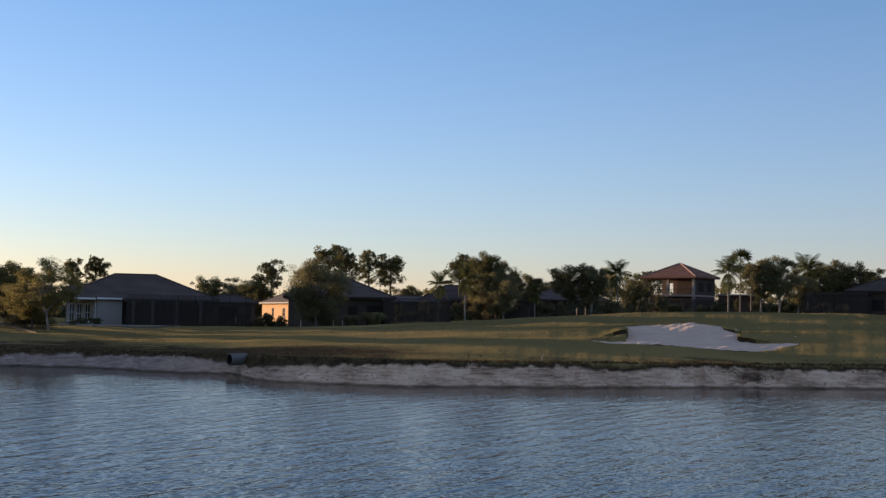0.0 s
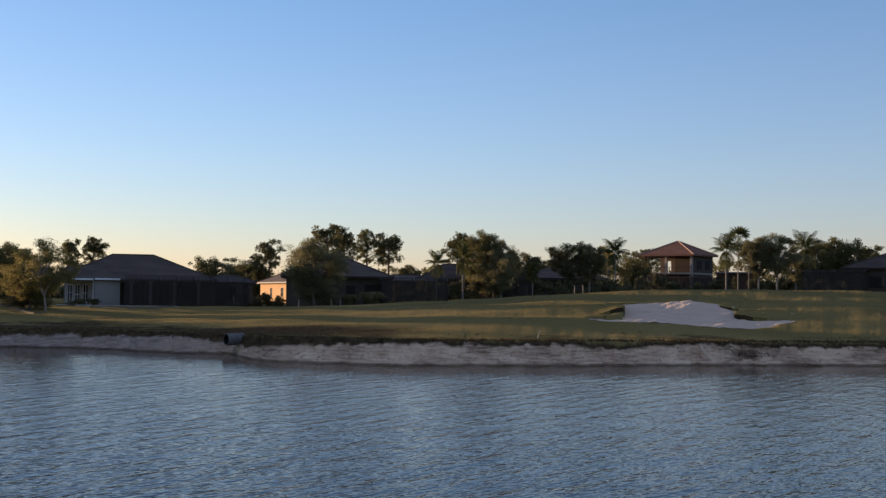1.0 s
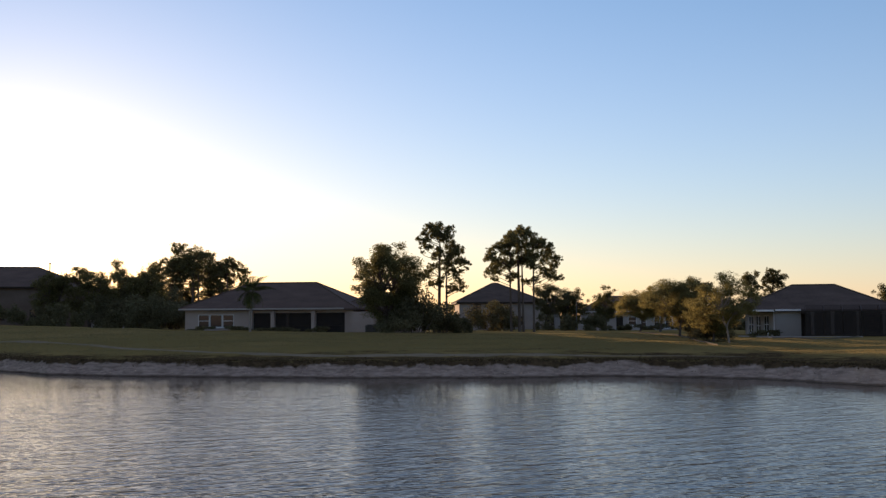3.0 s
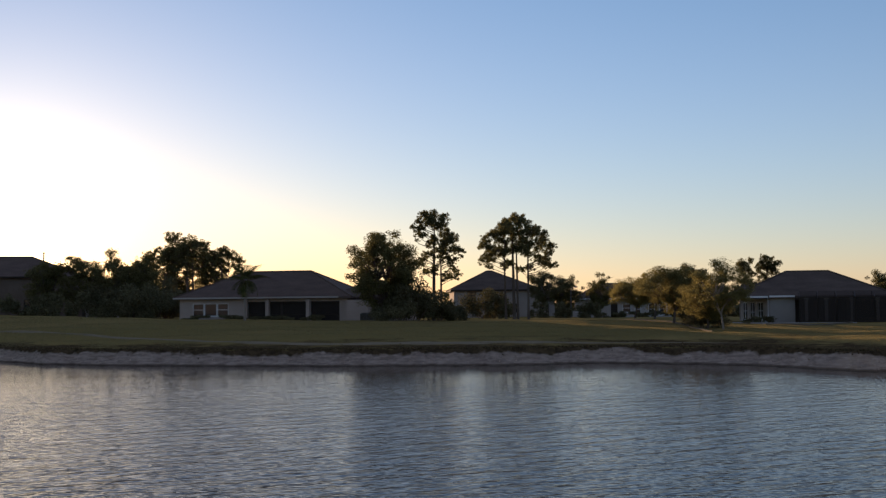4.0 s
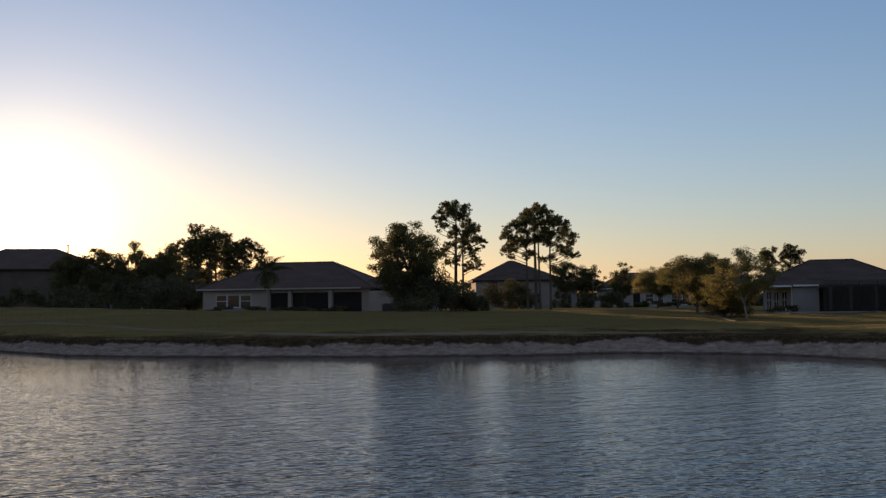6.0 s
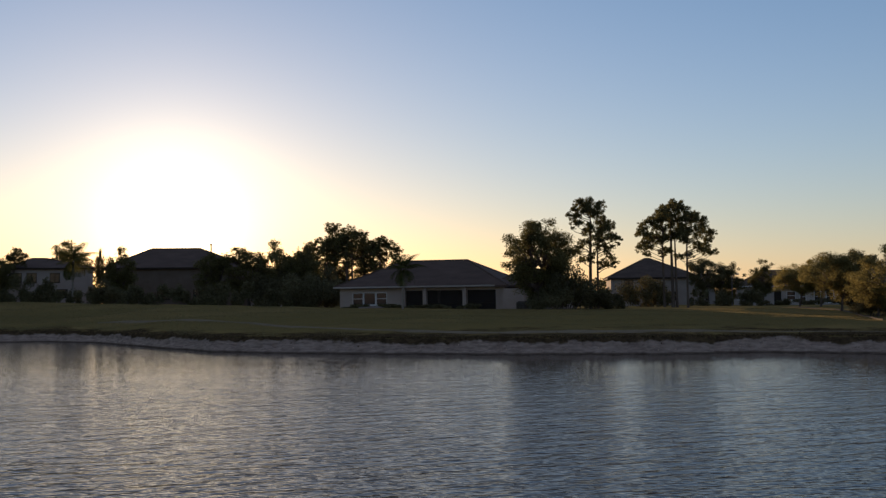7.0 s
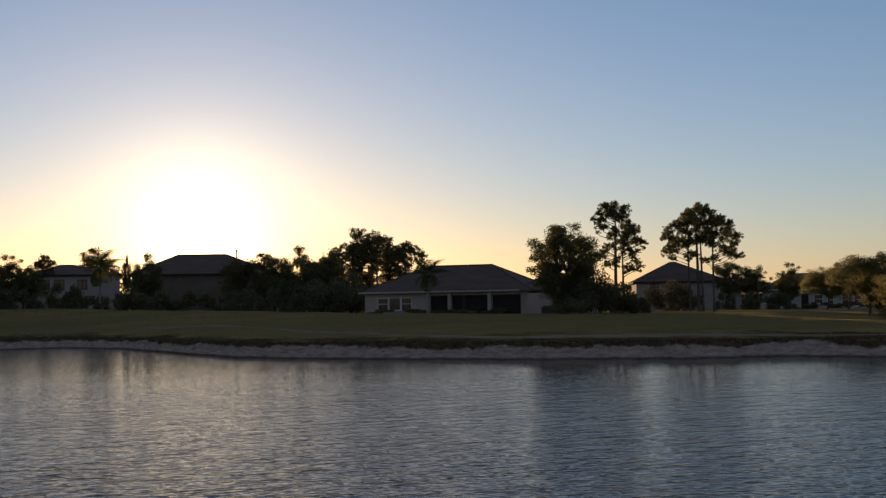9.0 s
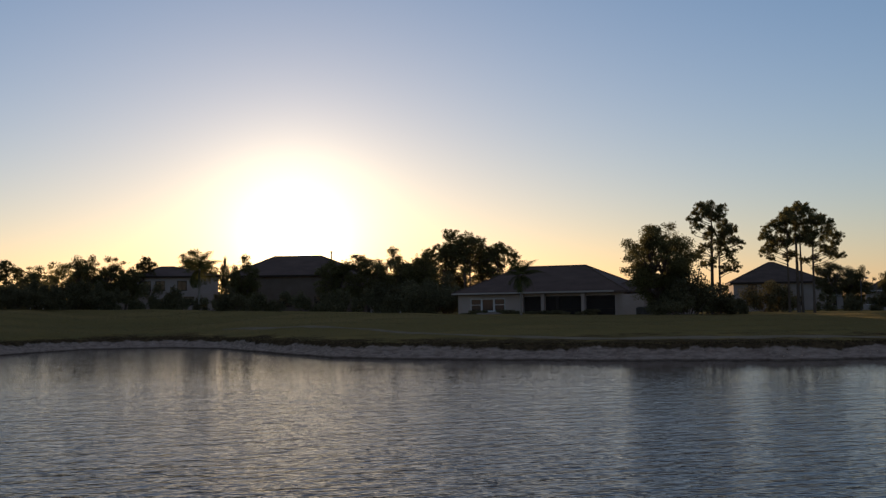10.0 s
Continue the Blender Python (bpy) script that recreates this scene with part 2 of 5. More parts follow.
def water_material():
    m = bpy.data.materials.new("pond_water")
    m.use_nodes = True
    n, l = m.node_tree.nodes, m.node_tree.links
    b = n["Principled BSDF"]
    b.inputs["Base Color"].default_value = (0.052, 0.038, 0.026, 1)
    b.inputs["Roughness"].default_value, b.inputs["IOR"].default_value = 0.05, 1.212
    co = n.new("ShaderNodeTexCoord")
    h = None
    # wavelets with crests that run from near left to far right: metres along and across the crest, turn, height in metres, peakedness
    for along, across, turn, tall, peak in ((1.9, 0.47, 62, 0.0140, 1.5), (0.62, 0.22, 70, 0.0060, 1.2), (0.28, 0.10, 48, 0.0048, 1.0), (9.0, 5.0, 40, 0.010, 1.0)):
        mp, t, p, g = n.new("ShaderNodeMapping"), n.new("ShaderNodeTexNoise"), n.new("ShaderNodeMath"), n.new("ShaderNodeMath")
        mp.vector_type = "TEXTURE"
        mp.inputs["Scale"].default_value, mp.inputs["Rotation"].default_value = (along, across, 1), (0, 0, radians(turn))
        l.new(co.outputs["Object"], mp.inputs["Vector"])
        t.inputs["Scale"].default_value, t.inputs["Detail"].default_value, t.inputs["Roughness"].default_value = 1.0, 1.5, 0.4
        l.new(mp.outputs[0], t.inputs["Vector"])
        p.operation, p.inputs[1].default_value = "POWER", peak
        l.new(t.outputs["Fac"], p.inputs[0])
        g.operation, g.inputs[1].default_value = "MULTIPLY_ADD", tall * 3
        l.new(p.outputs[0], g.inputs[0])
        if h is None:
            g.inputs[2].default_value = 0
        else:
            l.new(h, g.inputs[2])
        h = g.outputs[0]
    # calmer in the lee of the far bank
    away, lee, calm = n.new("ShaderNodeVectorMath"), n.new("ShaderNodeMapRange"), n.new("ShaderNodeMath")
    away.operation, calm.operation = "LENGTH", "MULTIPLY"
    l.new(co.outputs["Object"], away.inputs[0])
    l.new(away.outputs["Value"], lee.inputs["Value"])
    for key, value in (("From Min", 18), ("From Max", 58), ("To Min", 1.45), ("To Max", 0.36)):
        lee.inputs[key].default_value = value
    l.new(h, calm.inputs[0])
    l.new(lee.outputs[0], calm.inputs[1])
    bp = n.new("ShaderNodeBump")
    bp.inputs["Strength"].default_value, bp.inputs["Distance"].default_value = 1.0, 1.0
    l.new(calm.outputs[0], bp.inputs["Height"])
    l.new(bp.outputs[0], b.inputs["Normal"])
    return m


LAWN, WATER = ground_material(), water_material()
BUNKER_SAND = surface("bunker_sand", (0.55, 0.42, 0.31), (0.68, 0.53, 0.40), 0.8, 7, 0.95, 1.0, 0.14, gloss=0.05)
SHADED_CUT_TURF = surface("shaded_cut_turf", (0.030, 0.024, 0.014), (0.070, 0.052, 0.028), 2.0, 12, 0.95, 0.8, 0.03, gloss=0.0)
STUCCO = surface("pale_grey_stucco", (0.34, 0.305, 0.27), (0.44, 0.395, 0.35), 0.6, 14, 0.9, 0.3, 0.01, by_object=0.06)
CREAM = surface("cream_stucco", (0.62, 0.37, 0.16), (0.72, 0.46, 0.215), 0.6, 14, 0.9, 0.3, 0.01)
PINK = surface("pinkish_beige_stucco", (0.35, 0.28, 0.235), (0.44, 0.36, 0.305), 0.6, 14, 0.9, 0.3, 0.01)
BANK_SAND = surface("crumbled_bank_sand", (0.34, 0.25, 0.18), (0.60, 0.47, 0.35), 1.5, 9, 0.95, 0.5, 0.02, gloss=0.0)
# brown stucco with the shade of porches and backlit fronts put into it
SHADED_UMBER = surface("shaded_umber_stucco", (0.068, 0.051, 0.040), (0.108, 0.083, 0.066), 0.6, 14, 0.9, 0.3, 0.01)
TAUPE = surface("taupe_stucco", (0.27, 0.225, 0.19), (0.36, 0.30, 0.255), 0.6, 14, 0.9, 0.3, 0.01)
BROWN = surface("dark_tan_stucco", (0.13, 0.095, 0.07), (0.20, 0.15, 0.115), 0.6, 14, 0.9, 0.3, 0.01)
SHINGLE = surface("dark_brown_grey_shingle", (0.060, 0.047, 0.040), (0.112, 0.088, 0.073), 0.5, 6, 0.9, 0.6, 0.03, stretch=(1, 1, 3), by_object=0.15, gloss=0.08)
BROWN_SHINGLE = surface("brown_shingle", (0.075, 0.055, 0.045), (0.13, 0.095, 0.075), 0.5, 6, 0.9, 0.6, 0.03, stretch=(1, 1, 3), gloss=0.2)
TERRACOTTA = surface("terracotta_tile", (0.135, 0.070, 0.048), (0.225, 0.115, 0.076), 0.7, 6, 0.85, 0.8, 0.05, stretch=(1, 1, 3))
# clay ridge tile paler than the roof: sun on the ridges painted in
SUNLIT_CAP = surface("sunlit_clay_ridge_tile", (0.36, 0.23, 0.16), (0.50, 0.34, 0.25), 1.0, 8, 0.85, 0.4, 0.02)
PATH_STONE = surface("dull_path_concrete", (0.13, 0.115, 0.085), (0.21, 0.185, 0.14), 1.2, 10, 0.95, 0.3, 0.01, gloss=0.0)
PIPE_GREY = surface("weathered_pipe_metal", (0.10, 0.095, 0.088), (0.19, 0.18, 0.165), 2.0, 14, 0.8, 0.3, 0.01)
WHITE = surface("white_painted_trim", (0.66, 0.65, 0.62), (0.78, 0.77, 0.74), 1.0, 20, 0.5, 0.1, 0.003)
# porch backs, floors, pipe and panes: shade inside put into one near-black colour
INNER_SHADE = surface("painted_inner_shade", (0.022, 0.018, 0.016), (0.045, 0.036, 0.030), 0.7, 8, 0.8, 0.1, 0.01)
BRONZE = surface("bronze_aluminium", (0.026, 0.020, 0.015), (0.042, 0.033, 0.025), 2, 20, 0.6, 0.05, 0.002)
GLASS = surface("dark_window_glass", (0.018, 0.019, 0.022), (0.030, 0.031, 0.034), 0.5, 3, 0.06, 0.0, gloss=0.5)
SCREEN = mesh_screen("insect_screen", (0.060, 0.050, 0.043), 0.52)
BARK = surface("grey_brown_bark", (0.075, 0.055, 0.042), (0.17, 0.135, 0.105), 1.2, 12, 0.95, 0.9, 0.05, stretch=(1, 1, 0.35))
PALE_BARK = surface("pale_palm_bark", (0.20, 0.165, 0.13), (0.34, 0.29, 0.24), 1.2, 9, 0.95, 0.8, 0.03, stretch=(1, 1, 3))
CONCRETE = surface("weathered_concrete", (0.24, 0.23, 0.21), (0.40, 0.38, 0.35), 1.5, 14, 0.9, 0.4, 0.01)
WORN = surface("worn_path", (0.17, 0.142, 0.092), (0.26, 0.22, 0.15), 0.7, 7, 0.95, 0.4, 0.02, gloss=0.0)
DRIFTWOOD = surface("bleached_driftwood", (0.44, 0.34, 0.22), (0.60, 0.48, 0.33), 2, 20, 0.85, 0.5, 0.01, stretch=(1, 1, 0.3))
OAK_LEAF = foliage("oak_leaves", (0.085, 0.082, 0.034), (0.19, 0.172, 0.070))
SOFT_LEAF = foliage("grey_green_leaves", (0.115, 0.108, 0.054), (0.235, 0.215, 0.105), 0.5)
YOUNG_LEAF = foliage("spring_leaves", (0.160, 0.142, 0.052), (0.300, 0.262, 0.098), 0.62)
PINE_LEAF = foliage("pine_needles", (0.085, 0.083, 0.037), (0.18, 0.168, 0.070), 0.5)
PALM_LEAF = foliage("palm_fronds", (0.040, 0.050, 0.018), (0.11, 0.11, 0.038), 0.4)
SHRUB_LEAF = foliage("hedge_leaves", (0.082, 0.078, 0.042), (0.165, 0.152, 0.080), 0.22)
LAWN_BLADE = foliage("lawn_blades", (0.195, 0.166, 0.074), (0.250, 0.208, 0.097), 0.5)
REED_LEAF = foliage("dry_grass_blades", (0.050, 0.038, 0.020), (0.135, 0.10, 0.05), 0.3)


# ---- building helpers ----
def mesh_object(name, verts, faces, material, parent=None, smooth=False):
    me = bpy.data.meshes.new(name)
    me.from_pydata([tuple(v) for v in verts], [], [tuple(f) for f in faces])
    me.materials.append(material)
    if smooth:
        me.polygons.foreach_set("use_smooth", [True] * len(me.polygons))
    ob = new(name, me)
    ob.parent = parent
    return ob


def quads_object(name, verts, faces, material, parent=None):
    """Like mesh_object, for large numpy arrays of faces with three or four corners each."""
    faces = np.asarray(faces, np.int32)
    k = faces.shape[1]
    me = bpy.data.meshes.new(name)
    me.vertices.add(len(verts))
    me.vertices.foreach_set("co", np.asarray(verts, np.float32).ravel())
    me.loops.add(k * len(faces))
    me.loops.foreach_set("vertex_index", faces.ravel())
    me.polygons.add(len(faces))
    me.polygons.foreach_set("loop_start", np.arange(0, k * len(faces), k, dtype=np.int32))
    me.update(calc_edges=True)
    me.validate()
    me.materials.append(material)
    ob = new(name, me)
    ob.parent = parent
    return ob


def part(name, bm, material, parent, label=""):
    me = bpy.data.meshes.new(name)
    bmesh.ops.recalc_face_normals(bm, faces=bm.faces)
    bm.to_mesh(me)
    bm.free()
    me.materials.append(material)
    ob = new(name, me)
    ob.parent = parent
    return tagged(ob, label) if label else ob


def box(bm, x0, x1, y0, y1, z0, z1):
    v = [bm.verts.new(c) for c in ((x0, y0, z0), (x1, y0, z0), (x1, y1, z0), (x0, y1, z0), (x0, y0, z1), (x1, y0, z1), (x1, y1, z1), (x0, y1, z1))]
    for f in ((0, 1, 5, 4), (1, 2, 6, 5), (2, 3, 7, 6), (3, 0, 4, 7), (4, 5, 6, 7), (3, 2, 1, 0)):
        bm.faces.new([v[i] for i in f])


def boxes(name, items, material, parent, label=""):
    bm = bmesh.new()
    for b in items:
        box(bm, *b)
    return part(name, bm, material, parent, label)


def tube(bm, pts, radii, seg=7, closed=True):
    """A tapering round bar along a line of points."""
    rings = []
    for i, p in enumerate(pts):
        a, c = Vector(pts[max(i - 1, 0)]), Vector(pts[min(i + 1, len(pts) - 1)])
        d = (c - a).normalized()
        u = d.orthogonal().normalized()
        w = d.cross(u)
        rings.append([bm.verts.new(Vector(p) + radii[i] * (math.cos(2 * math.pi * k / seg) * u + math.sin(2 * math.pi * k / seg) * w)) for k in range(seg)])
    for r, s in zip(rings, rings[1:]):
        for k in range(seg):
            bm.faces.new((r[k], r[(k + 1) % seg], s[(k + 1) % seg], s[k]))
    if closed:
        bm.faces.new(rings[0][::-1])
        bm.faces.new(rings[-1])


def spot(bearing, distance):
    """A place on the plan: degrees to the left of straight ahead, and metres from the near bank."""
    return -distance * math.sin(radians(bearing)), distance * math.cos(radians(bearing))


# ---- the lie of the land ----
SHORE = [(-180, 20), (-110, 24), (-80, 50), (-55, 74), (-40, 72), (-30, 64), (-21, 57.4), (-13, 53.5), (-6.2, 50.6), (2.2, 48.8), (7.4, 51.0),
         (9.05, 52.5), (9.95, 56.2), (11.1, 57.6), (13.2, 58.6), (14.8, 60.5), (17, 63.2), (20.7, 64.8), (25, 66), (29, 63.6), (37, 64), (43, 66.5),
         (48, 69.8), (51.5, 74), (54.2, 83), (57, 97), (59.6, 103), (63.5, 102), (67.2, 92.6), (72, 82), (80, 70), (100, 52), (125, 30), (150, 20), (180, 20)]
RISE = [(-180, 2), (-60, 3.4), (-20, 3.8), (-12, 3.8), (-5, 3.0), (0, 2.4), (5, 1.75), (12, 1.45), (17, 1.45), (22, 1.8), (29, 1.95), (37, 1.95),
        (45, 2.25), (55, 3.0), (60, 3.4), (67, 3.6), (90, 3), (180, 2)]


def smoothly(t):
    t = np.clip(t, 0, 1)
    return t * t * (3 - 2 * t)


def ripple(x, y):
    """Gentle unevenness of ground, two sizes."""
    a = np.sin(0.21 * x + 0.13 * y + 1.1) * np.sin(0.17 * y - 0.09 * x + 0.4) + 0.6 * np.sin(0.47 * x - 0.31 * y) * np.sin(0.39 * y + 0.2 * x + 2.0)
    return 0.5 * a


def shore_of(bearing):
    d = np.interp(bearing, [s[0] for s in SHORE], [s[1] for s in SHORE])
    b = np.asarray(bearing)
    return d + 0.22 * np.sin(b * 2.9 + 0.5) + 0.14 * np.sin(b * 7.3) + 0.07 * np.sin(b * 19.7 + 1.3)


BUNKER = [(66.6, -13.2, -14.8), (67.4, -10.4, -15.5), (68.6, -9.0, -16.0), (70.0, -7.8, -16.3), (71.2, -7.2, -16.6), (72.4, -7.6, -16.9), (73.6, -8.6, -17.2), (74.6, -9.0, -17.35),
          (75.6, -9.05, -16.9), (76.1, -9.05, -15.2), (78.2, -9.05, -15.0), (78.6, -9.05, -16.4), (79.6, -9.05, -17.2), (81.2, -8.9, -16.6), (81.6, -8.8, -14.6),
          (84.0, -8.2, -14.45), (85.0, -8.6, -14.2), (86.2, -9.4, -13.7), (87.2, -10.8, -12.3)]


def in_bunker(bearing, distance, grow=0.0):
    b, d = np.asarray(bearing), np.asarray(distance)
    hi = np.interp(d, [r[0] for r in BUNKER], [r[1] for r in BUNKER]) + grow + 0.08 * np.sin(d * 2.1)
    lo = np.interp(d, [r[0] for r in BUNKER], [r[2] for r in BUNKER]) - grow + 0.08 * np.sin(d * 1.7 + 1)
    ends = 0.5 * np.sin(b * 1.9) * 0.5
    return (b < hi) & (b > lo) & (d > 66.6 + ends - grow) & (d < 87.2 + ends + grow)


def land(x, y):
    """Ground height over the pond's level, for arrays."""
    x, y = np.asarray(x, float), np.asarray(y, float)
    r, b = np.hypot(x, y), np.degrees(np.arctan2(-x, y))
    far = shore_of(b)
    c = np.cos(np.radians(b - 20))
    near = np.where(c > 0.12, 8.0 / np.maximum(c, 0.12), 1000.0)
    near = np.minimum(near, 1000.0)
    wet = np.minimum(r - near, far - r)
    u = r - far
    top = np.interp(b, [-60, 9, 10.4, 30, 60, 90], [0.98, 0.98, 0.86, 0.85, 0.85, 0.9])
    high = np.interp(b, [q[0] for q in RISE], [q[1] for q in RISE])
    lump = 0.10 * np.sin(b * 6.0 + 2.0 * np.sin(b * 3.1)) + 0.05 * np.sin(b * 17.0 + u * 4)
    t = np.clip((u + 0.1 + lump) / 2.4, 0, 1)
    bank = top * (0.62 * t ** 0.8 + 0.38 * smoothly((t - 0.55) / 0.45)) + 0.07 * np.sin(x * 1.9 + 1.7 * np.sin(y * 1.9)) * np.sin(math.pi * t) + 0.05 * np.sin(x * 4.3 + y * 3.7 + 1.5 * np.sin(x * 0.9)) * np.sin(math.pi * t)
    beyond = top + (high - top) * np.clip((u - 2.4) / 48.6, 0, 1) ** 1.2
    over = np.where(u < 2.4, bank, beyond) + ripple(x, y) * 0.22 * smoothly((u - 4) / 12) * smoothly((400 - u) / 200)
    over = over - 0.50 * np.exp(-((b - 10.25) / 0.38) ** 2) * smoothly((3.2 - u) / 1.6) * smoothly((u + 0.4) / 0.8)
    over = over - 0.30 * np.exp(-((b + 14.1) / 0.75) ** 4) * smoothly((2.6 - u) / 0.9) * smoothly((u - 0.2) / 0.8)
    own = 1.4 * smoothly((near - r + 0.1) / 3.0)
    dry = np.where(r < near, np.where(near < 900, own, 1.4), over)
    return np.where(wet > 0, -np.minimum(1.5, 0.30 * wet), dry)


def bowl(bearing, distance):
    """The sand's height inside the bunker: close to the lawn in front, scooped in the middle, climbing at the back."""
    b, d = np.asarray(bearing, float), np.asarray(distance, float)
    lawn = land(-d * np.sin(np.radians(b)), d * np.cos(np.radians(b)))
    side = smoothly((b + 17.4) / 2.8)
    dip = 0.05 + 0.20 * side * smoothly((d - 71) / 4) * (1 - smoothly((d - 80) / 5)) - 0.05 * (1 - side)
    dip = dip - 0.22 * np.exp(-((b + 12.4) / 1.0) ** 2) * smoothly((d - 79) / 4)
    return lawn - dip + 0.05 * np.sin(b * 1.7 + 0.6) + 0.03 * np.sin(d * 1.3 + b) + 0.015 * np.sin(b * 9 + d * 2)


def height(x, y):
    return float(land(np.array([x]), np.array([y]))[0])


def build_ground():
    b = np.concatenate([np.arange(-180, -26, 2.0), np.arange(-26, -18, 0.2), np.arange(-18, -6, 0.09), np.arange(-6, 72, 0.16), np.arange(72, 180.1, 2.0)])
    b[-1] = 180.0
    u = np.concatenate([[-12, -6, -3, -1.5, -0.8], np.arange(-0.4, 3.0, 0.14), np.arange(3, 11, 0.6), np.arange(11, 36, 0.3), np.arange(36, 70, 1.5),
                        [75, 85, 100, 120, 150, 200, 300, 500, 800, 1400, 2600]])
    near = np.array([0.0, 3, 5, 6, 7, 7.6, 8, 8.4, 8.8, 9.6, 11, 14])
    bb = np.repeat(b[:, None], len(near) + len(u), 1)
    far = shore_of(b)[:, None]
    rr = np.concatenate([np.minimum(np.repeat(near[None], len(b), 0), far - 12.5), far + u[None]], 1)
    rr = np.maximum(rr, 0.0)
    x, y = -rr * np.sin(np.radians(bb)), rr * np.cos(np.radians(bb))
    z = land(x, y)
    z = np.where(in_bunker(bb, rr, 0.02), np.minimum(z, bowl(bb, rr)) - 0.12, z)
    back = smoothly((rr - 78.5) / 4) * smoothly((92 - rr) / 6) * smoothly((bb + 19) / 3) * smoothly((-6 - bb) / 2)
    z = z + np.where(in_bunker(bb, rr, 0.02), 0.0, 0.04 * back)
    lip = in_bunker(bb, rr, 0.45) & ~in_bunker(bb, rr, 0.02) & (rr > 72.5) & (bb > -11)
    z = z + np.where(lip, 0.07, 0.0)
    n, k = bb.shape
    idx = np.arange(n * k).reshape(n, k)
    faces = np.stack([idx[:-1, :-1], idx[1:, :-1], idx[1:, 1:], idx[:-1, 1:]], -1).reshape(-1, 4)[:, ::-1]
    ob = quads_object("ground", np.stack([x, y, z], -1).reshape(-1, 3), faces, LAWN)
    ob.data.polygons.foreach_set("use_smooth", [True] * len(ob.data.polygons))
    tagged(ob, "mown golf course lawn with an eroded sandy bank along the pond", "ground", kind="structure")


def build_bunker():
    b, d = np.arange(-18.0, -7.0, 0.075), np.arange(65.4, 87.9, 0.17)
    bb, dd = np.meshgrid(b, d, indexing="ij")
    ok = in_bunker(bb, dd)
    x, y = -dd * np.sin(np.radians(bb)), dd * np.cos(np.radians(bb))
    z = bowl(bb, dd) + 0.015
    keep = ok[:-1, :-1] & ok[1:, :-1] & ok[1:, 1:] & ok[:-1, 1:]
    idx = np.arange(bb.size).reshape(bb.shape)
    faces = np.stack([idx[:-1, :-1], idx[1:, :-1], idx[1:, 1:], idx[:-1, 1:]], -1)[keep][:, ::-1]
    used, flat = np.unique(faces, return_inverse=True)
    v = np.stack([x, y, z], -1).reshape(-1, 3)[used]
    ob = quads_object("sand_bunker", v, flat.reshape(-1, 4), BUNKER_SAND)
    ob.data.polygons.foreach_set("use_smooth", [True] * len(ob.data.polygons))
    tagged(ob, "pale sand bunker with grass fingers cut into the green's slope", "bunker", kind="structure")


def turf_finger(b0, b1, d0, d1, tall, tip):
    """A tongue of turf that reaches into the bunker: level on top, cut steeply where it faces the sand."""
    nb, nd = 44, 22
    verts = []
    for i in range(nb + 1):
        q = i / nb
        b = b0 + (b1 - b0) * q
        full = min(1.0, (1 - q if tip > 0 else q) * 3.5) ** 0.5 if q not in (0.0, 1.0) else (0.0 if (q == 1.0) == (tip > 0) else 1.0)
        rise = tall * float(smoothly(((q if tip > 0 else 1 - q) - 0.60) * 2.9))
        front = d0 + (d1 - d0) * 0.38 * (1 - full) + 0.12 * math.sin(b * 5.0)
        for k in range(nd + 1):
            t = max(0.0, (k - 2) / (nd - 2))
            d = front + (d1 - front) * t + (0.0, 0.10, 0.0)[min(k, 2)] * (k == 1)
            x, y = spot(b, d)
            ground = height(x, y)
            up = (0.0, 0.82, 1.0)[min(k, 2)] * (1 - float(smoothly((t - 0.35) / 0.65)))
            verts.append((x, y, ground - (0.35 if k == 0 else 0.0) + rise * up * (full > 0) + 0.02 * math.sin(b * 9 + d * 3)))
    faces = [(i * (nd + 1) + k, i * (nd + 1) + k + 1, (i + 1) * (nd + 1) + k + 1, (i + 1) * (nd + 1) + k) for i in range(nb) for k in range(nd)]
    ob = mesh_object("turf_finger", verts, faces, LAWN)
    ob.data.materials.append(SHADED_CUT_TURF)
    for n, p in enumerate(ob.data.polygons):
        along = (n // nd) / nb if tip > 0 else 1 - (n // nd) / nb
        # near the tip the cut soil face is darker, with its shade painted in
        p.material_index = 1 if n % nd < 2 and along > 0.80 else 0
    tagged(ob, "raised tongue of turf with a steep dark edge over the sand", "turf", "turf fingers of the bunker")


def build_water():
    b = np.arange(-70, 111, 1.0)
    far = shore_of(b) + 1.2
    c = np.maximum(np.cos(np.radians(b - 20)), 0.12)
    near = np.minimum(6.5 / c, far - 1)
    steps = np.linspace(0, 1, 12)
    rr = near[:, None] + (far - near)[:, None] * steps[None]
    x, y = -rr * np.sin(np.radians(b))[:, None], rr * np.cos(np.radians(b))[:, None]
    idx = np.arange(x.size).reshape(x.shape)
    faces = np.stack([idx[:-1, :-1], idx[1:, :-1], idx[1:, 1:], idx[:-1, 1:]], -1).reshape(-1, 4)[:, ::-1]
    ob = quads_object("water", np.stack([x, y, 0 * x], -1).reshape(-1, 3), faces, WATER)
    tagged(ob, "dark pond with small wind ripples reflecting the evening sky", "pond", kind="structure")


build_ground()
build_bunker()
build_water()
turf_finger(-5.3, -9.15, 75.4, 84.0, 0.34, 1)
turf_finger(-14.35, -18.6, 76.0, 81.0, 0.09, -1)
turf_finger(-13.6, -16.6, 82.2, 88.0, 0.10, -1)


# ---- houses ----
def stand(name, bearing, distance, turn, label, category, base=None, group=""):
    """An empty thing on the ground: x to the right along its front, y back from the pond."""
    x, y = spot(bearing, distance)
    ob = new(name)
    ob.matrix_basis = pose(x, y, height(x, y) if base is None else base, 0, 0, bearing + turn)
    return tagged(ob, label, category, group)


